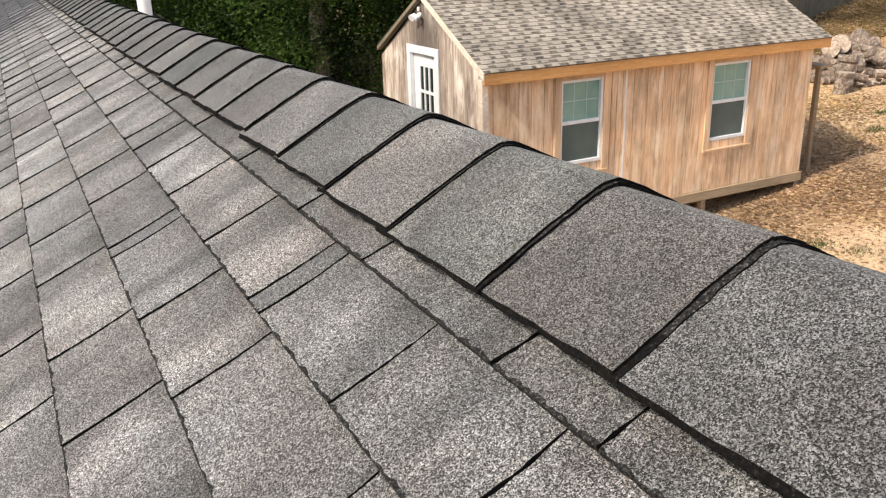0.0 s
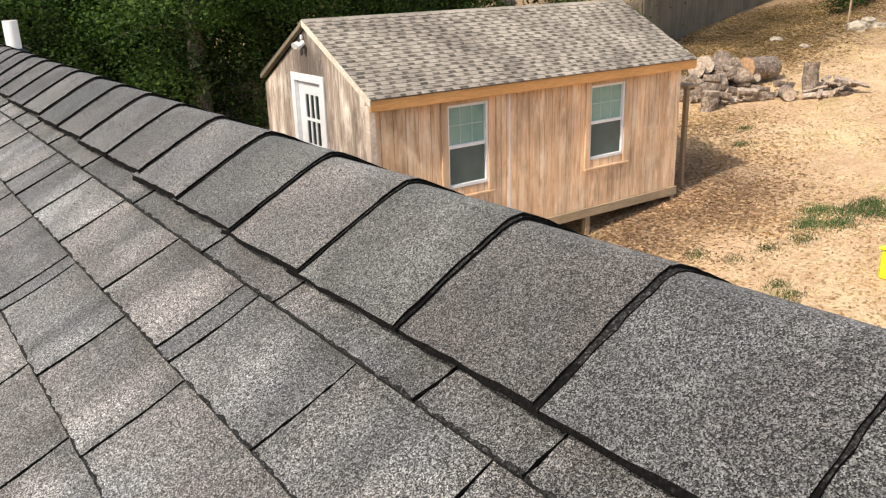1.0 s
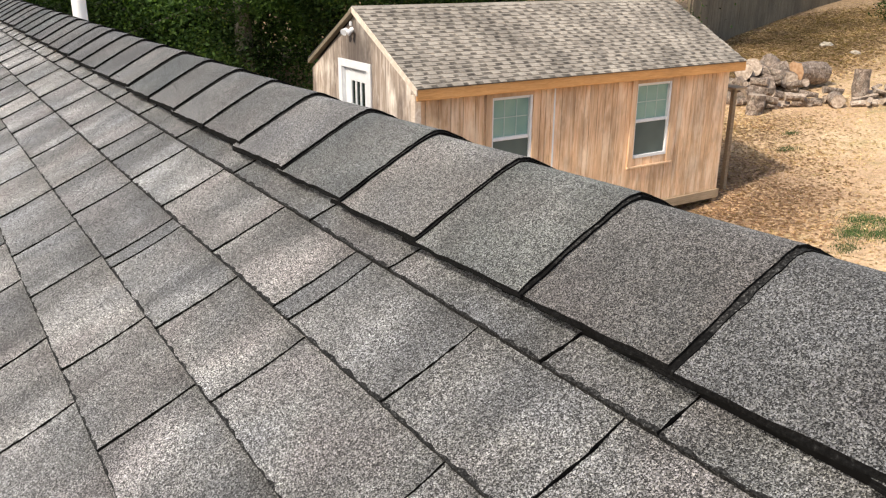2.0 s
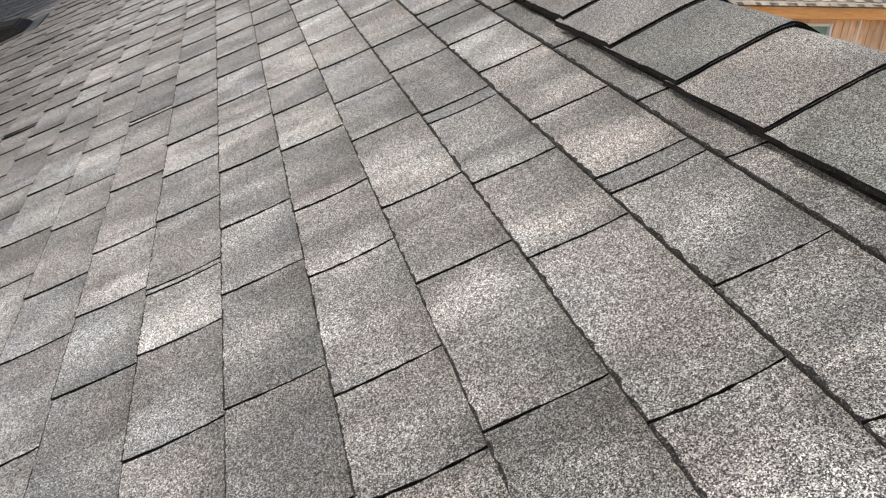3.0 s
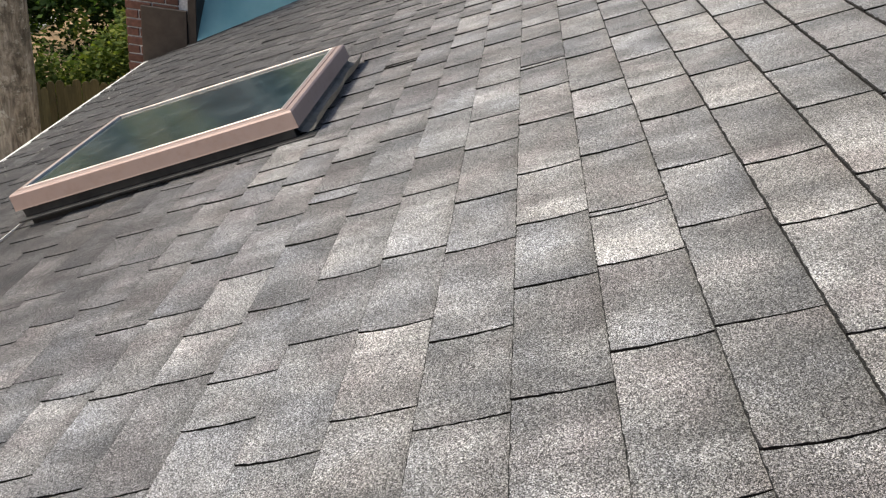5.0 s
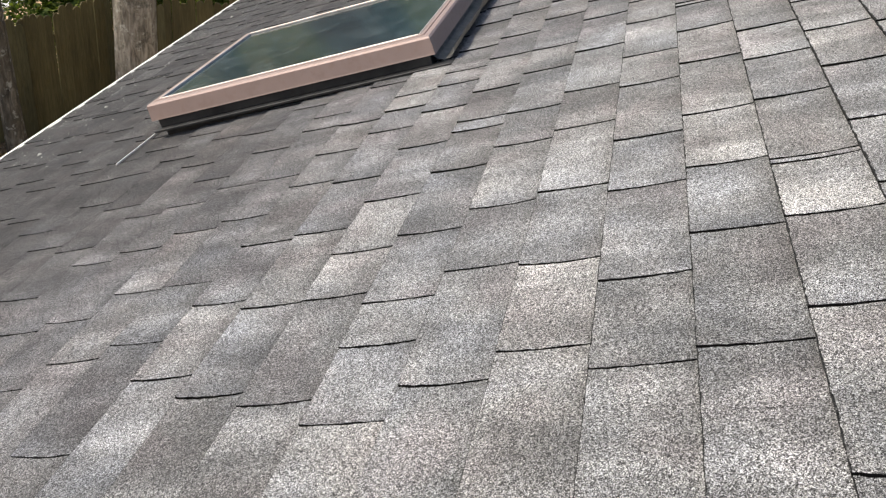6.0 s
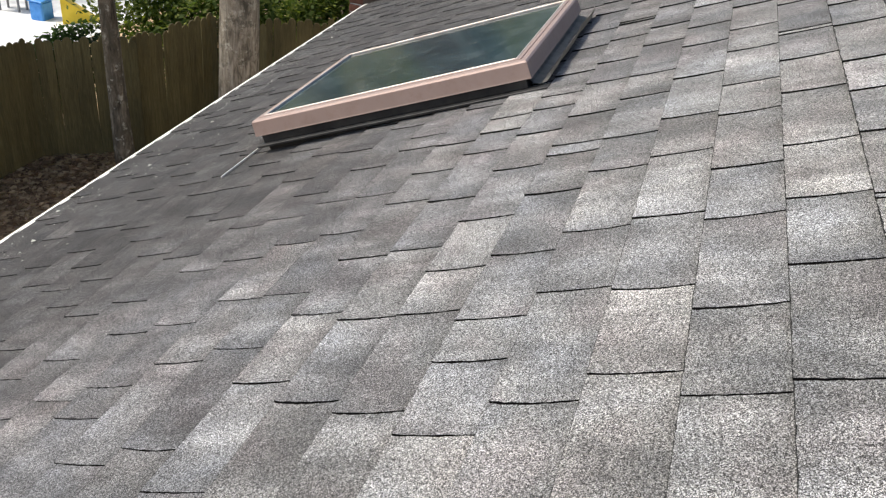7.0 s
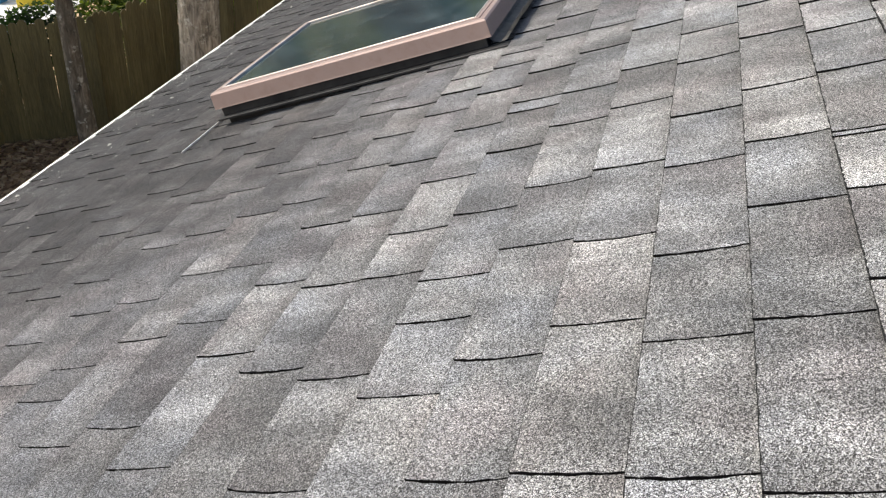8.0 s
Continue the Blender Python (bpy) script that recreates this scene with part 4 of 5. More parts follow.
def build_shed():
    shed = thing("shed", "cedar garden shed on posts with a shingled gable roof", "shed")
    W1, W2 = (6.083, 6.797), (8.846, 9.612)
    WZ0, WZ1 = H - 2.72, H - 1.537
    # walls behind the boards
    t = 0.09
    wall = part("wall", boxes((SX0 + 0.02, W1[0], SY0 + 0.015, SY0 + t, S_FLOOR, S_EAVE), (W1[1], W2[0], SY0 + 0.015, SY0 + t, S_FLOOR, S_EAVE), (W2[1], SX1 - 0.02, SY0 + 0.015, SY0 + t, S_FLOOR, S_EAVE),
                              (W1[0], W1[1], SY0 + 0.015, SY0 + t, S_FLOOR, WZ0), (W2[0], W2[1], SY0 + 0.015, SY0 + t, S_FLOOR, WZ0), (W1[0], W1[1], SY0 + 0.015, SY0 + t, WZ1, S_EAVE), (W2[0], W2[1], SY0 + 0.015, SY0 + t, WZ1, S_EAVE)),
                SKIRT, shed, "long cedar wall with two windows")
    rng = random.Random(21)
    x = SX0
    while x < SX1 - 0.02:
        w = min(rng.choice((0.1, 0.15, 0.2, 0.2, 0.25)), SX1 - x)
        spans = [(S_FLOOR - 0.02, S_EAVE)]
        for a, b in (W1, W2):
            if x + w > a + 0.01 and x < b - 0.01:
                spans = [(S_FLOOR - 0.02, WZ0 - 0.005), (WZ1 + 0.005, S_EAVE)]
                if x < a - 0.02:
                    w = a - x
                    spans = [(S_FLOOR - 0.02, S_EAVE)]
                elif x + w > b:
                    w = b - x
        for z0, z1 in spans:
            part("siding_board", boxes((x + 0.003, x + w - 0.004, SY0 - 0.003, SY0 + 0.014, z0, z1), bevel=0.003), SIDING, wall)
        x += w
    part("panel_seam", boxes((7.19, 7.218, SY0 - 0.008, SY0 - 0.0035, S_FLOOR, S_EAVE), bevel=0.001), PAINT, wall, "pale bare panel seam")
    # gable walls: boards cut to the slope of the roof
    mid = (SY0 + SY1) / 2
    slope = (S_PEAK - 0.09 - S_EAVE) / (mid - SY0)
    for side, gx, mat in (("door", SX0, GABLE), ("back", SX1 - 0.09, SIDING)):
        bm = bmesh.new()
        sx = 0.105 if side == "door" else 0.0
        pts = [(SY0 + 0.1, S_FLOOR), (SY1 - 0.02, S_FLOOR), (SY1 - 0.02, S_EAVE), (mid, S_PEAK - 0.12), (SY0 + 0.1, S_EAVE)]
        a = [bm.verts.new((gx + sx, y, z)) for y, z in pts]
        b = [bm.verts.new((gx + (0.16 if side == "door" else 0.075), y, z)) for y, z in pts]
        bm.faces.new(a), bm.faces.new(b[::-1])
        for i in range(5):
            bm.faces.new((a[i], b[i], b[(i + 1) % 5], a[(i + 1) % 5]))
        gable = part("wall", bm, SKIRT, shed, "weathered grey gable wall with a door" if side == "door" else "gable wall at the uphill end")
        y = SY0 + 0.005
        while y < SY1 - 0.02:
            w = min(rng.choice((0.3, 0.4, 0.4)), SY1 - y)
            foot = S_FLOOR - 0.02
            if side == "door":
                for edge in DOOR:
                    if y < edge - 0.001 < y + w:
                        w = edge - y
                if DOOR[0] - 0.01 < y < DOOR[1] - 0.01:
                    foot = H - 1.212
            bm = bmesh.new()
            top = lambda q: S_EAVE + slope * (min(q, 2 * mid - q) - SY0)
            outer = gx if side == "door" else gx + 0.09
            inner = gx + 0.014 if side == "door" else gx + 0.076
            c0 = [bm.verts.new((outer, p, z)) for p, z in ((y + 0.003, foot), (y + w - 0.004, foot), (y + w - 0.004, top(y + w)), (y + 0.003, top(y)))]
            c1 = [bm.verts.new((inner, *v.co[1:])) for v in c0]
            bm.faces.new(c0), bm.faces.new(c1[::-1])
            for i in range(4):
                bm.faces.new((c0[i], c1[i], c1[(i + 1) % 4], c0[(i + 1) % 4]))
            bmesh.ops.recalc_face_normals(bm, faces=bm.faces[:])
            part("siding_board", bm, mat, gable)
            y += w
    part("wall", boxes((SX0 + 0.02, SX1 - 0.02, SY1 - 0.09, SY1, S_FLOOR, S_EAVE)), SIDING, shed, "rear cedar wall")
    part("floor", boxes((SX0 + 0.05, SX1 - 0.05, SY0 + 0.095, SY1 - 0.095, S_FLOOR - 0.1, S_FLOOR)), SKIRT, shed, "shed floor")
    part("corner_board", boxes((SX0 - 0.012, SX0 + 0.07, SY0 - 0.022, SY0 - 0.0035, S_FLOOR, S_EAVE - 0.02), bevel=0.003), RAKE, shed, "pale corner board")
    part("corner_board", boxes((SX0 - 0.022, SX0 - 0.002, SY0 - 0.02, SY0 + 0.09, S_FLOOR, S_EAVE - 0.02), bevel=0.003), RAKE, shed, "pale corner board")
    part("skirt_board", boxes((SX0, SX1 + 0.01, SY0 - 0.05, SY0 + 0.0, S_FLOOR - 0.17, S_FLOOR - 0.021), bevel=0.005), SKIRT, shed, "weathered skirt board")
    part("skirt_board", boxes((SX0 - 0.02, SX0 + 0.03, SY0 + 0.005, SY1, S_FLOOR - 0.17, S_FLOOR - 0.021), bevel=0.005), SKIRT, shed, "weathered skirt board")
    for px in (SX0 + 0.1, 6.9, 8.8, SX1 - 0.1):
        for py in (SY0 - 0.02, SY1 - 0.15):
            part("post", boxes((px, px + 0.1, py, py + 0.1, ground_z(px, py) - 0.3, S_FLOOR - 0.1 if py > 9 else S_FLOOR - 0.171), bevel=0.006), SKIRT, shed, "short timber post")
    shed_window(shed, *W1, WZ0, WZ1)
    shed_window(shed, *W2, WZ0, WZ1)
    shed_door(shed)
    # roof: two decks, fascia, rake boards, tabs
    over_x, over_r, over_y, over_b = 0.07, 0.19, 0.16, -0.02
    rise = S_PEAK - (S_EAVE + 0.09)
    run = mid - (SY0 - over_y)
    ang = math.atan2(rise, run)
    length = math.hypot(rise, run)
    for sgn in (1, -1):
        y_e = SY0 - over_y if sgn == 1 else SY1 + over_y
        place = Matrix.Translation((SX0 - over_x, y_e, S_EAVE + 0.09)) @ (Matrix.Identity(4) if sgn == 1 else Matrix.Scale(-1, 4, (0, 1, 0))) @ Matrix.Rotation(ang, 4, "X")
        L = SX1 - SX0 + over_x + over_r
        bm = bmesh.new()
        box(bm, 0.0, L, 0.0 if sgn == 1 else over_y - over_b, length, -0.05, -0.008)
        bmesh.ops.transform(bm, matrix=place, verts=bm.verts[:])
        bmesh.ops.recalc_face_normals(bm, faces=bm.faces[:])
        deck = part("roof", bm, UNDER, shed, "brown-grey shingled roof slope")
        if sgn == 1:
            rows = 21
            ex = length / rows
            step = L / 26
            for r in range(rows):
                y_a, y_b = r * ex, r * ex + ex
                y_m, z_m = y_a + 0.52 * ex, -0.0015
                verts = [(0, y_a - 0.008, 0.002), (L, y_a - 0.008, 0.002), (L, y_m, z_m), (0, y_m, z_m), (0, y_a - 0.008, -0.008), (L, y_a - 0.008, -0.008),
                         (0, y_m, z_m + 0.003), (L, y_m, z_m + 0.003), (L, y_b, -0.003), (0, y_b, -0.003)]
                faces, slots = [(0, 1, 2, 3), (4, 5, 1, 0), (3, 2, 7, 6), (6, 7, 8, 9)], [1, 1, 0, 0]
                x = -step * rng.random()
                while x < L:
                    w = step * rng.uniform(0.38, 0.7)
                    a0, b0 = max(0.0, x), min(x + w, L)
                    if b0 - a0 > 0.03:
                        b = len(verts)
                        verts += [(a0, y_a - 0.01, 0.01), (b0, y_a - 0.01, 0.01), (b0, y_b, 0.0), (a0, y_b, 0.0), (a0, y_a - 0.01, 0.0), (b0, y_a - 0.01, 0.0)]
                        faces += [(b, b + 1, b + 2, b + 3), (b + 4, b + 5, b + 1, b), (b + 1, b + 5, b + 2), (b + 4, b, b + 3)]
                        slots += [0] * 4
                    x += step * rng.uniform(0.85, 1.15)
                piece("shingle_course", raw_mesh("shingle_course", verts, faces, [SHEDROOF, SHEDSHADE], slots), deck, place)
            bm = bmesh.new()
            prof = [(-0.13, -0.075), (0.0, 0.006), (0.13, -0.075), (0.13, -0.085), (0.0, -0.012), (-0.13, -0.085)]
            ends = [[bm.verts.new((ex_, mid + py, S_PEAK + pz)) for py, pz in prof] for ex_ in (SX0 - over_x - 0.005, SX1 + over_r + 0.005)]
            for i in range(6):
                bm.faces.new((ends[0][i], ends[0][(i + 1) % 6], ends[1][(i + 1) % 6], ends[1][i]))
            bm.faces.new(ends[0]), bm.faces.new(ends[1][::-1])
            bmesh.ops.recalc_face_normals(bm, faces=bm.faces[:])
            part("ridge_cap", bm, SHEDROOF, shed, "shingled ridge cap")
    part("fascia", boxes((SX0 - over_x, SX1 + over_r, SY0 - over_y - 0.0, SY0 - over_y + 0.03, S_EAVE - 0.07, S_EAVE + 0.075), bevel=0.004), TRIM, shed, "orange cedar fascia board")
    part("soffit", boxes((SX0 + 0.01, SX1 + over_r - 0.01, SY0 - over_y + 0.031, SY0 - 0.004, S_EAVE - 0.05, S_EAVE - 0.02)), TRIM, shed, "cedar soffit")
    for sgn in (1, -1):
        bm = bmesh.new()
        y_e = SY0 - over_y if sgn == 1 else SY1 + over_b
        a = [bm.verts.new((SX0 - over_x - 0.012, y, z)) for y, z in ((y_e, S_EAVE + 0.0 + (0.0 if sgn == 1 else 0.075)), (mid, S_PEAK - (0.09 if sgn == 1 else 0.075)), (mid, S_PEAK - (0.008 if sgn == 1 else 0.016)), (y_e, S_EAVE + 0.082 + (0.0 if sgn == 1 else 0.052)))]
        b = [bm.verts.new((SX0 - (over_x - 0.012 if sgn == 1 else 0.002), *v.co[1:])) for v in a]
        bm.faces.new(a), bm.faces.new(b[::-1])
        for i in range(4):
            bm.faces.new((a[i], b[i], b[(i + 1) % 4], a[(i + 1) % 4]))
        bmesh.ops.recalc_face_normals(bm, faces=bm.faces[:])
        part("rake_board", bm, RAKE if sgn == 1 else OLDFENCE, shed, "pale rake board" if sgn == 1 else "weathered brown rake board")
    light = thing("flood_light", "white twin security light under the shed gable", "flood light", Matrix.Translation((SX0 - 0.005, 9.94, H - 0.7)) @ Matrix.Scale(0.62, 4))
    bm = bmesh.new()
    bmesh.ops.create_cone(bm, cap_ends=True, segments=16, radius1=0.07, radius2=0.06, depth=0.05, matrix=Matrix.Translation((-0.03, 0, 0)) @ Matrix.Rotation(-math.pi / 2, 4, "Y"))
    part("base", bm, PAINT, light)
    for dy in (-0.1, 0.13):
        bm = bmesh.new()
        aim = Matrix.Translation((-0.13, dy, -0.03)) @ Matrix.Rotation(-math.pi / 2 - 0.5, 4, "Y") @ Matrix.Rotation(dy * 3, 4, "X")
        bmesh.ops.create_cone(bm, cap_ends=True, segments=16, radius1=0.045, radius2=0.085, depth=0.14, matrix=aim)
        bmesh.ops.create_cone(bm, cap_ends=True, segments=8, radius1=0.018, radius2=0.018, depth=0.14, matrix=Matrix.Translation((-0.08, dy * 0.6, -0.01)) @ Matrix.Rotation(math.pi / 2, 4, "X"))
        part("lamp_head", bm, PAINT, light)
    bm = bmesh.new()
    box(bm, -0.07, -0.02, -0.03, 0.03, 0.09, 0.19, 0.008)
    part("sensor", bm, PAINT, light)


# ---- trees ----
def tube(bm, pts, radii, seg=10, rng=None):
    rings = []
    for i, (p, r) in enumerate(zip(pts, radii)):
        d = (pts[min(i + 1, len(pts) - 1)] - pts[max(i - 1, 0)]).normalized()
        u = d.orthogonal().normalized()
        v = d.cross(u)
        if i:
            u = (old - d * old.dot(d)).normalized()
            v = d.cross(u)
        old = u
        rings.append([bm.verts.new(p + (u * math.cos(a) + v * math.sin(a)) * r * (1 + (rng.uniform(-0.08, 0.08) if rng else 0))) for a in (math.tau * k / seg for k in range(seg))])
    for a, b in zip(rings, rings[1:]):
        for k in range(seg):
            bm.faces.new((a[k], a[(k + 1) % seg], b[(k + 1) % seg], b[k]))
    bm.faces.new(rings[0][::-1]), bm.faces.new(rings[-1])


def build_tree(label, x, y, radius, height, lean, crown, leaves, size, material, seed, limbs=9, group="trees", bark=BARK):
    """crown: centre height, half-width, half-height, shift in x and y."""
    rng = random.Random(seed)
    z0 = ground_z(x, y)
    tree = thing("tree", label, "tree", Matrix.Translation((x, y, z0)), group)
    bm = bmesh.new()
    cz, rw, rh, dx, dy = crown
    pts, radii = [], []
    n = 9
    for i in range(n):
        f = i / (n - 1)
        pts.append(Vector((lean[0] * f * height + 0.1 * math.sin(3 * f + seed), lean[1] * f * height + 0.08 * math.cos(4 * f + seed), -0.25 + f * height)))
        radii.append(radius * (1.0 - 0.72 * f) * (1.3 if i == 0 else 1.0))
    tube(bm, pts, radii, 14, rng)
    ends = []
    for k in range(limbs):
        f = rng.uniform(0.45, 0.95)
        p = pts[int(f * (n - 1))]
        a = math.tau * (k + rng.random() * 0.6) / limbs
        out = Vector((math.cos(a) * rw * rng.uniform(0.5, 0.85) + dx, math.sin(a) * rw * rng.uniform(0.5, 0.85) + dy, cz + rng.uniform(-0.5, 0.6) * rh))
        q = [p, p.lerp(out, 0.4) + Vector((0, 0, rng.uniform(-0.2, 0.5))), out]
        tube(bm, q, [radius * 0.33, radius * 0.2, radius * 0.05], 7)
        ends.append(out)
    part("trunk", bm, bark, tree, "grey-brown barked trunk with limbs", True)
    clumps = [e for e in ends]
    while len(clumps) < (75 if leaves > 40000 else 110):
        v = Vector((rng.uniform(-1, 1), rng.uniform(-1, 1), rng.uniform(-1, 1)))
        if 0.25 < v.length < 1:
            clumps.append(Vector((v.x * rw + dx, v.y * rw + dy, cz + v.z * rh)))
    verts, faces = [], []
    for _ in range(leaves):
        c = rng.choice(clumps)
        s = rw * 0.13
        p = c + Vector((rng.gauss(0, s), rng.gauss(0, s), rng.gauss(0, s * 0.65)))
        if p.z < 0.4:
            p.z = 0.4 + rng.random()
        d = Vector((rng.uniform(-1, 1), rng.uniform(-1, 1), rng.uniform(-0.9, 0.25))).normalized()
        e = d.cross(Vector((rng.uniform(-1, 1), rng.uniform(-1, 1), rng.uniform(0.2, 1)))).normalized()
        k = size * rng.uniform(0.6, 1.3)
        b = len(verts)
        verts += [p, p + d * k * 0.5 + e * k * 0.3, p + d * k, p + d * k * 0.5 - e * k * 0.3]
        faces.append((b, b + 1, b + 2, b + 3))
    ob = piece("crown", raw_mesh("crown", verts, faces, [material]), tree)
    tagged(ob, "uneven leafy crown")
    return tree


def build_fence(label, points, board, height, material, seed, gaps=0.006, group="fences"):
    """Pickets between plan points, with rails and posts on the back."""
    rng = random.Random(seed)
    fence = thing("fence", label, "fence", group=group)
    n = 0
    for (xa, ya), (xb, yb) in zip(points, points[1:]):
        d = Vector((xb - xa, yb - ya, 0))
        long = d.length
        d.normalize()
        turn = math.atan2(d.y, d.x)
        for zr in (0.35, height - 0.35):
            bm = bmesh.new()
            box(bm, 0, long, 0.022, 0.06, -0.045, 0.045)
            za, zb = ground_z(xa, ya), ground_z(xb, yb)
            m = Matrix.Translation((xa, ya, za + zr)) @ Matrix.Rotation(turn, 4, "Z") @ Matrix.Rotation(-math.atan2(zb - za, long), 4, "Y")
            part("rail", bm, material, fence, at=m)
        s = 0.0
        while s < long:
            x, y = xa + d.x * s, ya + d.y * s
            if n % 17 == 0:
                bm = bmesh.new()
                box(bm, -0.05, 0.05, 0.061, 0.16, -0.4, height - 0.1, 0.006)
                part("post", bm, material, fence, at=Matrix.Translation((x, y, ground_z(x, y))) @ Matrix.Rotation(turn, 4, "Z"))
            w = board * rng.uniform(0.85, 1.1)
            h = height + rng.uniform(-0.05, 0.05)
            g = gaps * rng.uniform(0.2, 2.2) if rng.random() > 0.03 else 0.016
            bm = bmesh.new()
            v = [bm.verts.new(p) for p in ((0, 0, 0), (w - g, 0, 0), (w - g, 0, h - 0.04), ((w - g) * 0.7, 0, h), ((w - g) * 0.3, 0, h), (0, 0, h - 0.04))]
            face = bm.faces.new(v)
            back = bmesh.ops.extrude_face_region(bm, geom=[face])["geom"]
            bmesh.ops.translate(bm, vec=(0, 0.018, 0), verts=[q for q in back if isinstance(q, bmesh.types.BMVert)])
            bmesh.ops.recalc_face_normals(bm, faces=bm.faces[:])
            me = mesh_of("picket", bm, material)
            piece("picket", me, fence, Matrix.Translation((x, y, ground_z(x, y) + 0.02)) @ Matrix.Rotation(turn, 4, "Z") @ Matrix.Rotation(rng.uniform(-0.012, 0.012), 4, "Y"))
            s += w
            n += 1
    return fence


def build_log(x, y, z, r, length, yaw, tip=0.0, seed=0, label="cut log with pale end grain lying in the heap", upright=False):
    rng = random.Random(seed)
    bm = bmesh.new()
    n, seg = 5, 14
    pts = [Vector((length * (i / (n - 1) - 0.5), rng.uniform(-0.02, 0.02), rng.uniform(-0.02, 0.02))) for i in range(n)]
    tube(bm, pts, [r * rng.uniform(0.92, 1.06) for _ in range(n)], seg, rng)
    for f in bm.faces:
        if len(f.verts) > 4:
            f.material_index = 1
    if "split" in label:
        # riven flat along the grain, the pale heartwood turned up
        flat, tilt = r * rng.uniform(0.0, 0.35), rng.uniform(-0.5, 0.5)
        for v in bm.verts:
            v.co.z = min(v.co.z, flat + tilt * v.co.y + rng.uniform(-0.006, 0.006))
        bm.normal_update()
        for f in bm.faces:
            if f.normal.z > 0.8:
                f.material_index = 1
    m = Matrix.Translation((x, y, z)) @ Matrix.Rotation(yaw, 4, "Z") @ Matrix.Rotation(-math.pi / 2 if upright else tip, 4, "Y")
    ob = new("log", mesh_of("log", bm, [LOGBARK, FRESH if "orange" in label else CUT]))
    ob.matrix_world = m
    tagged(ob, label, "log", "heap of cut logs")


def build_rock(x, y, size, seed, label="pale weathered rock half sunk in the yard"):
    rng = random.Random(seed)
    bm = bmesh.new()
    bmesh.ops.create_icosphere(bm, subdivisions=3, radius=1.0)
    for v in bm.verts:
        k = 1 + 0.35 * noise.noise(v.co * 1.7 + Vector((seed, 0, 0)))
        v.co = Vector((v.co.x * size * k, v.co.y * size * 0.8 * k, v.co.z * size * 0.5 * k))
    ob = new("rock", mesh_of("rock", bm, ROCK))
    ob.matrix_world = Matrix.Translation((x, y, ground_z(x, y) + size * 0.15)) @ Matrix.Rotation(rng.uniform(0, 6), 4, "Z")
    tagged(ob, label, "rock", "rocks in the yard")


# ---- building it all ----
build_ground()
build_house()
build_skylight()
build_chimney()
build_vent_pipe()
build_roof_vent()
build_shed()

# trees behind the shed, a dark leafy wall
for i, (tx, ty, tr, th, cr) in enumerate(((2.5, 24, 0.3, 9, (5.2, 4.6, 5.0, 0, 0)), (7.0, 20.5, 0.28, 9, (4.8, 4.2, 4.6, 0, 0)), (11.5, 19.5, 0.25, 9, (4.6, 4.0, 4.4, 0, 0)),
                                          (-2.5, 27, 0.32, 10, (5.5, 5.0, 5.2, 0, 0)), (15.5, 24.0, 0.3, 10, (5.4, 4.6, 5.0, 0, 0)), (7.5, 29.0, 0.35, 12, (7.0, 6.0, 6.5, 0, 0)), (4.6, 26.5, 0.3, 9, (4.0, 4.6, 4.0, 0, 0)))):
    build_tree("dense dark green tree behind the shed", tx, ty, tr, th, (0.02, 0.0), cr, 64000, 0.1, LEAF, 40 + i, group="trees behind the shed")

# trees by the fence below the eave
build_tree("slender mottled tree leaning beside the brown fence", -7.76, 7.12, 0.125, 9.5, (-0.028, -0.028), (9.3, 2.4, 2.0, -0.5, -0.6), 5000, 0.13, LEAF_SUN, 61, group="trees by the fence", bark=DARKBARK)
build_tree("thick grey tree by the brown fence", -6.15, 7.05, 0.27, 11, (0.0, 0.01), (10.8, 3.2, 2.6, 0, 0.6), 9000, 0.14, LEAF, 62, group="trees by the fence")
build_tree("dark tree behind the fence end", -8.0, 14.6, 0.3, 10, (0.03, 0.0), (8.0, 3.2, 3.6, 0, 0.5), 7000, 0.15, LEAF_SUN, 63, group="trees by the fence")
# stands out of view, added only to shade the fence
build_tree("unseen leafy tree added to shade the brown fence", -14.2, 5.6, 0.28, 9.0, (0.0, 0.0), (6.9, 2.7, 2.6, 0, 0.0), 20000, 0.16, LEAF, 66, group="trees by the fence")
# the next two are hidden from view, added to shade the upper slope
build_tree("unseen tall tree added to shade the top of the yard", 15.6, 18.2, 0.3, 13.0, (0.0, 0.0), (11.0, 4.4, 3.6, 0, 0.4), 17000, 0.16, LEAF, 67, group="trees behind the shed")
build_tree("unseen tall tree added to shade the back fence", 18.0, 23.5, 0.3, 13.0, (0.0, 0.0), (11.5, 4.6, 3.6, 0, 0.4), 20000, 0.17, LEAF, 68, group="trees behind the shed")
for i, (tx, ty) in enumerate(((-15, 24), (-21, 17), (-10, 27), (-24, 28))):
    build_tree("sunlit tree in the yard beyond the fence", tx, ty, 0.3, 9, (0, 0), (4.6, 4.2, 4.4, 0, 0), 7000, 0.2, LEAF_SUN, 70 + i, group="trees beyond the fence")

build_fence("dark brown stockade fence with uneven picket tops", [(-9.8, 1.0), (-9.72, 7.6), (-8.5, 8.2), (-8.1, 9.6), (-7.2, 9.65), (-5.9, 10.2), (-4.2, 11.2)], 0.12, 1.75, FENCE, 31, 0.002)
build_fence("grey weathered board fence at the top of the yard", [(20.2, 17.2), (24.64, 19.1), (30.5, 20.6), (39.35, 22.0)], 0.14, 2.3, OLDFENCE, 32)

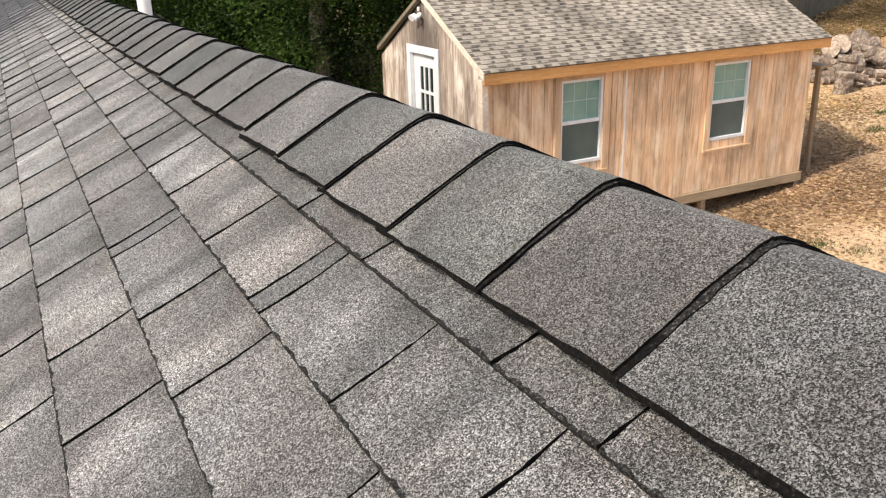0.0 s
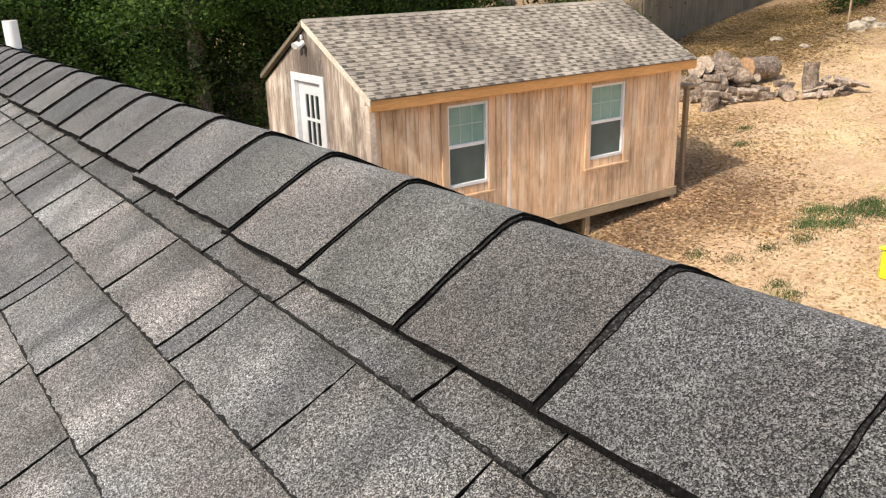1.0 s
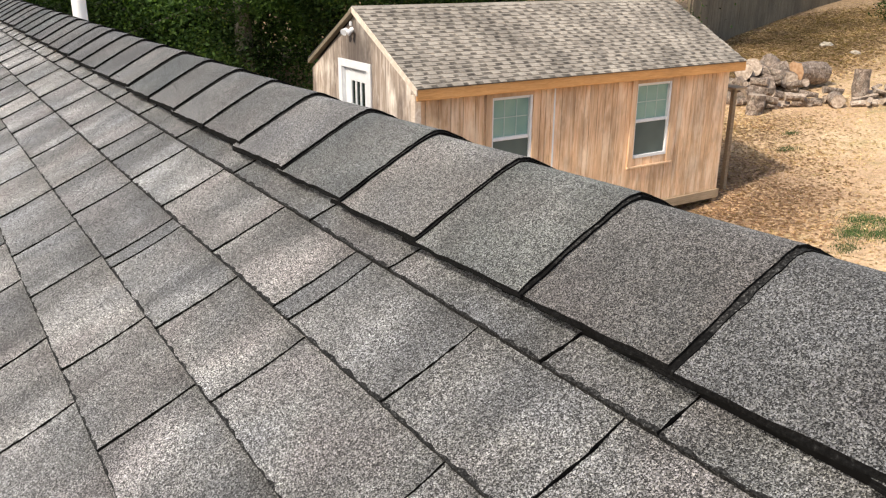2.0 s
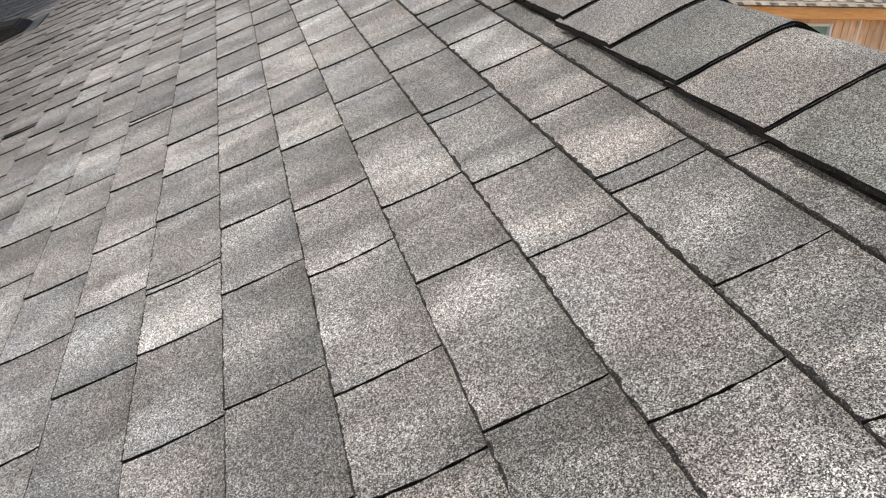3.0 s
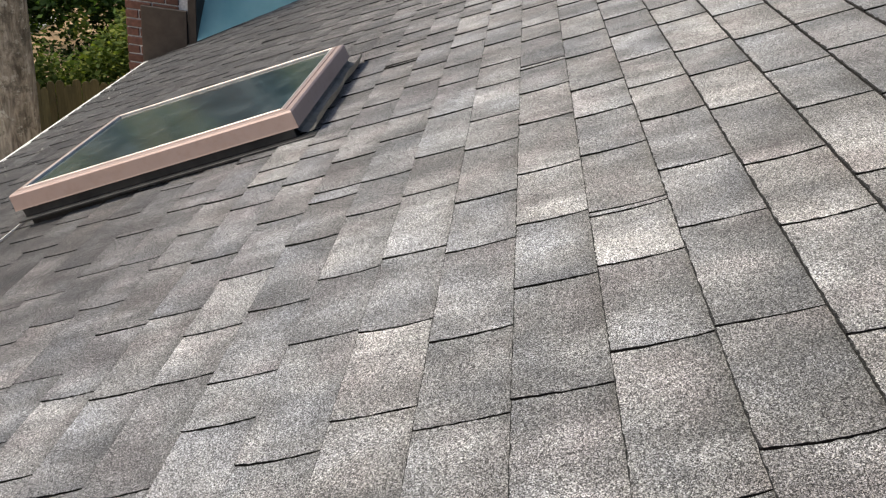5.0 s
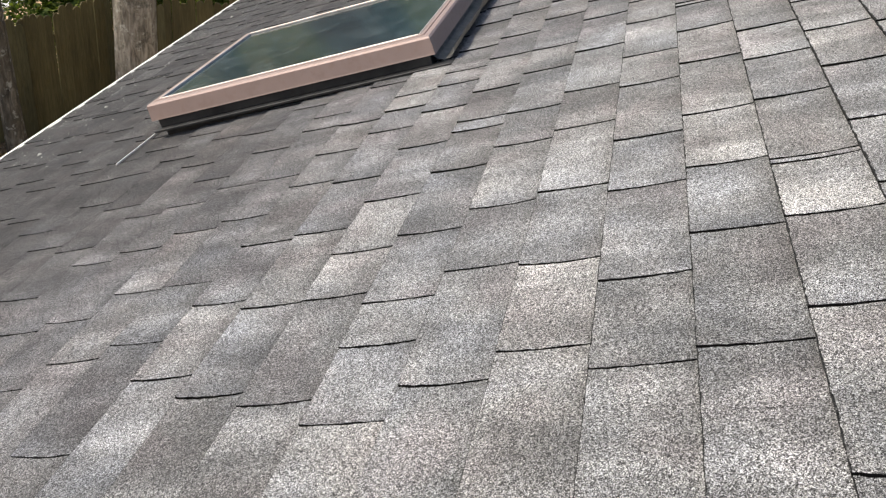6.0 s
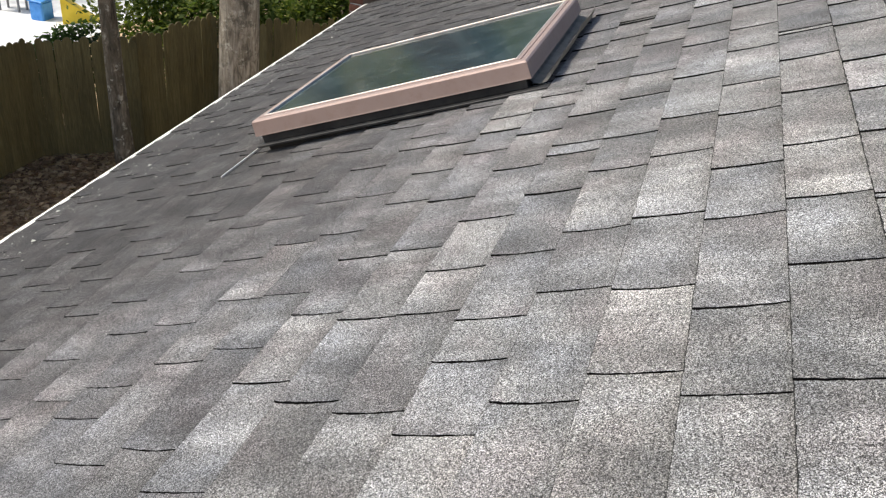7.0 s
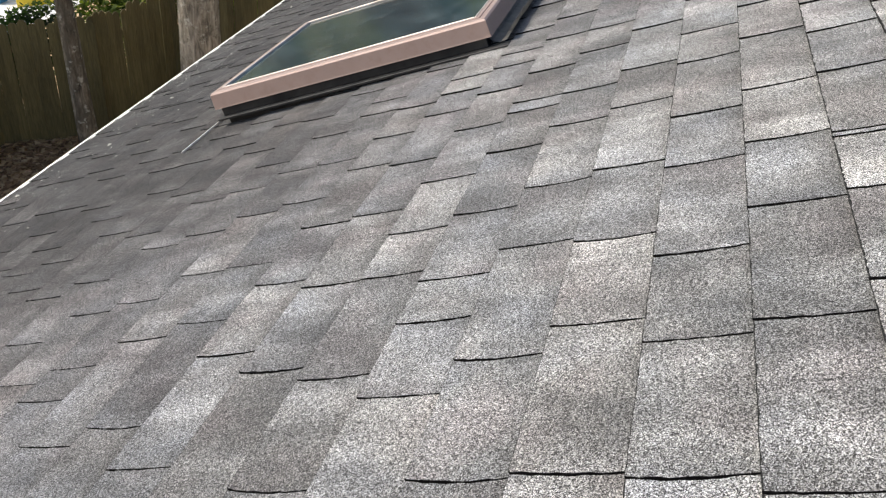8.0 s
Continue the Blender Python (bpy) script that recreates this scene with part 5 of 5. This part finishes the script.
# heap of logs uphill of the shed: x, y, height over the ground, radius, length, yaw, tip
rng = random.Random(77)
BIG_LOGS = ((17.64, 13.0, 0.2, 0.2, 1.0, 0.75, 0.0), (17.83, 12.7, 0.22, 0.2, 1.1, 0.7, 0.1), (16.95, 12.5, 0.14, 0.15, 1.3, -0.75, 0.0), (17.24, 12.3, 0.36, 0.24, 1.2, -0.55, -0.3),
            (18.42, 13.2, 0.5, 0.26, 0.9, 0.5, -0.2), (18.13, 12.9, 0.55, 0.18, 0.9, -0.6, 0.3), (17.93, 13.1, 0.75, 0.24, 0.8, 0.8, 0.25), (18.32, 12.6, 0.72, 0.16, 0.9, -0.4, -0.3), (17.44, 12.9, 0.8, 0.2, 0.7, 0.6, 0.1), (18.52, 12.4, 0.4, 0.22, 0.7, 0.8, 0.1), (18.82, 13.1, 0.7, 0.2, 0.8, 1.0, -0.3), (18.92, 12.8, 0.3, 0.17, 0.8, 1.2, 0.4), (17.04, 12.9, 0.5, 0.17, 0.7, 1.6, 0.2))
for i, (lx, ly, lz, r, long, yaw, tip) in enumerate(BIG_LOGS):
    build_log(lx, ly, ground_z(lx, ly) + lz * 0.8, r * 1.08, long * (0.8 if yaw > 0.3 else 0.6), yaw, tip, i)
for i in range(11):
    f = i / 10
    lx, ly, r = 16.65 + 1.72 * f, 11.7 - 0.85 * f + rng.uniform(-0.12, 0.2), rng.uniform(0.09, 0.13)
    build_log(lx, ly, ground_z(lx, ly) + r * 0.95 + 0.17 * (i % 3 == 1), r, rng.uniform(0.35, 0.55), rng.uniform(-1.0, -0.4), rng.uniform(0.0, 0.2), 110 + i, "pale split log lying at the front of the heap")
build_log(17.98, 10.6, ground_z(17.98, 0) + 0.16, 0.17, 0.4, 0.9, 0.0, 125, "short log with its cut end turned to the house")
for i in range(26):
    lx, ly = 18.95 + rng.gauss(0, 0.33), 10.0 + rng.gauss(0, 0.22)
    r = rng.uniform(0.04, 0.1)
    build_log(lx, ly, ground_z(lx, ly) + r * 0.95 + rng.choice((0.0, 0.0, 0.1, 0.2)), r, rng.uniform(0.3, 0.6), rng.uniform(-1.2, 0.6), rng.uniform(-0.3, 0.3), 30 + i, "split firewood log lying along the heap")
for i in range(16):
    lx, ly = 17.73 + rng.gauss(0, 0.5), 12.2 + rng.gauss(0, 0.45)
    r = rng.uniform(0.06, 0.13)
    build_log(lx, ly, ground_z(lx, ly) + r + rng.choice((0.0, 0.3, 0.45)), r, rng.uniform(0.4, 0.8), rng.uniform(0, 3.1), rng.uniform(-0.4, 0.4), 60 + i)
build_log(18.62, 10.42, ground_z(18.62, 0) + 0.36, 0.19, 0.85, 0.3, seed=90, label="upright log standing at the end of the heap", upright=True)
build_log(16.31, 11.6, ground_z(16.31, 0) + 0.2, 0.2, 0.5, 0.3, seed=93, label="dark mossy stump log standing at the foot of the heap", upright=True)
build_log(19.21, 12.25, ground_z(19.21, 0) + 0.4, 0.29, 1.0, -0.2, 0.05, 91, "thick dark log with a fresh orange cut end")
build_rock(26.99, 14.0, 0.42, 1)
build_rock(24.63, 15.4, 0.2, 2)
build_rock(28.18, 14.3, 0.3, 3)
build_rock(23.84, 13.9, 0.16, 4)
build_rock(27.59, 13.6, 0.24, 6)

# leaning rail beside the shed
stand = thing("trestle", "weathered timber trestle leaning at the end of the shed", "trestle", Matrix.Translation((11.54, 8.5, ground_z(11.54, 0))))
part("leg", boxes((-0.04, 0.04, -0.04, 0.04, -0.1, 1.82), bevel=0.005), SKIRT, stand)
part("leg", boxes((-0.04, 0.04, 0.86, 0.94, -0.1, 1.82), bevel=0.005), SKIRT, stand)
part("top_board", boxes((-0.09, 0.22, -0.1, 1.0, 1.821, 1.86), bevel=0.005), SKIRT, stand)

# a thin stake by the rocks
stake = thing("stake", "thin weathered wooden stake standing by the rocks", "stake", Matrix.Translation((27.98, 14.9, ground_z(27.98, 0))) @ Matrix.Rotation(0.05, 4, "Y"))
part("shaft", boxes((-0.03, 0.03, -0.03, 0.03, -0.2, 1.3), bevel=0.006), SKIRT, stake)

# a bright yellow toy at the edge of the yard
toy = thing("toy_box", "bright yellow plastic tub on the dry grass", "tub", Matrix.Translation((10.1, 4.06, ground_z(10.1, 0))))
part("tub", boxes((0, 0.5, -0.5, 0.0, 0, 0.42), bevel=0.04), YELLOW, toy)
part("rim", boxes((-0.02, 0.52, -0.52, 0.02, 0.421, 0.46), bevel=0.012), YELLOW, toy)

# the yard beyond the fence
slab = bmesh.new()
box(slab, -34, -12.9, 10.5, 21, -3.4, -3.3)
for v in slab.verts:
    v.co.z = ground_z(v.co.x, 0) + (0.06 if v.co.z > -3.35 else -0.3)
tagged(new("patio", mesh_of("patio", slab, CONCRETE)), "pale sunlit concrete yard beyond the fence", "patio", kind="structure")
slide = thing("play_slide", "yellow plastic slide on the pale patio", "slide", Matrix.Translation((-14.0, 13.15, ground_z(-14.0, 0) + 0.06)) @ Matrix.Rotation(0.7, 4, 'Z') @ Matrix.Scale(0.5, 4))
sb = bmesh.new()
vs = [sb.verts.new(p) for p in ((0, 0, 1.2), (0, 0.6, 1.2), (1.6, 0.6, 0.02), (1.6, 0, 0.02), (0, 0, 0.0), (0, 0.6, 0.0))]
sb.faces.new((vs[0], vs[3], vs[2], vs[1])), sb.faces.new((vs[0], vs[1], vs[5], vs[4])), sb.faces.new((vs[0], vs[4], vs[3])), sb.faces.new((vs[1], vs[2], vs[5]))
part("chute", sb, YELLOW2, slide)
part("rail", boxes((-0.05, 0.02, -0.04, 0.64, 1.2, 1.5), bevel=0.02), BLUE, slide, "blue top rail")
bin_ = thing("storage_bin", "blue plastic bin on the pale patio", "bin", Matrix.Translation((-14.9, 13.2, ground_z(-14.9, 0) + 0.06)) @ Matrix.Scale(0.7, 4))
part("body", boxes((0, 0.5, 0, 0.5, 0, 0.6), bevel=0.04), BLUE, bin_)
part("lid", boxes((-0.03, 0.53, -0.03, 0.53, 0.601, 0.66), bevel=0.015), BLUE, bin_)
grill = thing("garden_grill", "grey covered grill on the pale patio", "grill", Matrix.Translation((-16.2, 13.5, ground_z(-16.2, 0) + 0.06)) @ Matrix.Scale(0.7, 4))
part("cover", boxes((0, 1.1, 0, 0.6, 0.5, 1.1), bevel=0.12), GREY, grill)
for gx in (0.15, 0.9):
    for gy in (0.1, 0.45):
        part("leg", boxes((gx, gx + 0.06, gy, gy + 0.06, 0, 0.52), bevel=0.008), GREY, grill)

# hedge along the fence, litter, grass
def hedge(name, label, x0, y0, x1, y1, count, seed, high, leaf=0.1, thick=0.25, material=LEAF, gappy=False):
    rng = random.Random(seed)
    verts, faces = [], []
    for _ in range(count):
        f = rng.random()
        x, y = x0 + (x1 - x0) * f + rng.gauss(0, thick), y0 + (y1 - y0) * f + rng.gauss(0, thick)
        p = Vector((x, y, ground_z(x, y) + high * math.sqrt(rng.random()) * (0.75 + 0.55 * noise.noise((x * 0.7, y * 0.7, seed)))))
        if gappy and noise.noise((p.x * 0.8, p.y * 0.4, p.z * 0.9 + seed)) < -0.08 * rng.random():
            continue
        d = Vector((rng.uniform(-1, 1), rng.uniform(-1, 1), rng.uniform(-0.6, 0.6))).normalized()
        e = d.cross(Vector((rng.uniform(-1, 1), rng.uniform(-1, 1), 1))).normalized()
        k = leaf * rng.uniform(0.6, 1.3)
        b = len(verts)
        verts += [p, p + d * k * 0.5 + e * k * 0.3, p + d * k, p + d * k * 0.5 - e * k * 0.3]
        faces.append((b, b + 1, b + 2, b + 3))
    tagged(new(name, raw_mesh(name, verts, faces, [material])), label, "shrubs", kind="stuff")


hedge("shrubs", "green shrubs growing along the back of the fence", -11.0, 5.0, -10.2, 9.3, 14000, 5, 1.6)
hedge("shrubs", "leafy bushes crowding the back of the fence", -10.2, 10.2, -4.6, 12.4, 26000, 14, 2.7, 0.1, 0.35, LEAF_SUN)
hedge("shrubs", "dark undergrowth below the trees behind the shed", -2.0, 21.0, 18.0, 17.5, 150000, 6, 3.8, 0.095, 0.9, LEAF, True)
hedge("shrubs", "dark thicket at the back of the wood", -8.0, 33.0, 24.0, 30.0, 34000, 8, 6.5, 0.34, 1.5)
hedge("shrubs", "sunlit shrubs and saplings behind the fence end", -14.0, 17.5, -4.0, 19.5, 36000, 9, 5.4, 0.16, 0.9, LEAF_SUN, True)
hedge("shrubs", "dark shrubs behind the brown fence", -10.5, 12.3, -4.8, 14.2, 34000, 10, 4.2, 0.12, 0.6, LEAF, True)
hedge("shrubs", "low green shrubs at the top of the yard", 29.5, 16.5, 36.0, 17.0, 5000, 7, 1.2)
def drift(g, x, y, sx, sy):
    return x + g.gauss(0, sx), y + g.gauss(0, sy)


def thinly(g):
    """Anywhere in the yard, but seldom on the brown earth by the shed."""
    while True:
        x, y = 4 + 26 * g.random() ** 1.2, g.uniform(2.5, 20)
        if math.hypot(x - 11.6, 0.8 * (y - 8.6)) > 1.9 or g.random() < 0.2:
            return x, y


scatter("leaf_litter", "dead tan leaves strewn over the yard", "leaves", LITTER, 70000, lambda g: thinly(g), 0.03, 0.008, False, 1)
scatter("leaf_litter", "russet dead leaves drifted beside the shed", "leaves", RUSSET, 15000, lambda g: drift(g, *g.choice(((11.43, 7.6), (13.0, 8.9), (10.24, 7.3), (15.27, 10.8), (9.45, 7.4))), 0.9, 0.7), 0.036, 0.01, False, 15)
scatter("leaf_litter", "brown leaves over the slope below the back fence", "leaves", BROWNLITTER, 60000, lambda g: drift(g, *g.choice(((23.5, 16.5), (26.5, 17.0), (21.5, 14.8), (29.5, 17.6))), 2.0, 1.1), 0.055, 0.012, False, 16)
scatter("leaf_litter", "brown dead leaves along the foot of the fence", "leaves", BROWNLITTER, 30000, lambda g: (g.uniform(-9.7, -5.5), g.uniform(2.0, 17)), 0.06, 0.015, False, 2)
scatter("grass", "patch of green grass in the dry yard", "grass", GRASS, 6500, lambda g: drift(g, *g.choice(((11.76, 5.95), (12.05, 5.6), (12.25, 5.25), (12.35, 4.9), (11.5, 5.4), (11.2, 5.75), (12.6, 5.5))), 0.17, 0.13), 0.04, 0.0, True, 3)
scatter("grass", "thin tufts of grass in the dry yard", "grass", GRASS, 3600, lambda g: drift(g, *g.choice(((9.31, 6.35), (9.5, 5.82), (10.09, 5.7), (9.0, 4.6), (9.15, 4.9), (10.68, 5.5), (14.28, 9.2), (15.37, 9.9))), 0.12, 0.09), 0.035, 0.0, True, 4)


def roof_debris():
    """Flecks of lichen, grit and twigs on the lower courses and below the roof vent."""
    rng = random.Random(12)
    verts, faces = [], []
    for i in range(300):
        if i < 250:
            y = rng.uniform(0.6, 4.5)
            x = eave_at(y) + 0.03 + abs(rng.gauss(0, 0.24))
        else:
            x, y = -1.15 + rng.gauss(0, 0.14), 3.4 + rng.gauss(0, 0.4)
        s = rng.uniform(0.002, 0.007) * (1.0 if rng.random() < 0.93 else 2.2)
        a = rng.uniform(0, math.tau)
        p, u, v = Vector((x, y, 0.0055)), Vector((math.cos(a), math.sin(a), 0)) * s, Vector((-math.sin(a), math.cos(a), 0)) * s * rng.uniform(0.3, 0.8)
        b = len(verts)
        verts += [p - u, p + v * 0.9, p + u, p - v, p + Vector((0, 0, s * 0.5))]
        faces += [(b, b + 3, b + 4), (b + 3, b + 2, b + 4), (b + 2, b + 1, b + 4), (b + 1, b, b + 4)]
    ob = new("debris", raw_mesh("debris", verts, faces, [LICHEN]))
    ob.matrix_world = ROOF
    tagged(ob, "pale flecks of lichen and grit on the shingles", "debris", kind="stuff")


roof_debris()
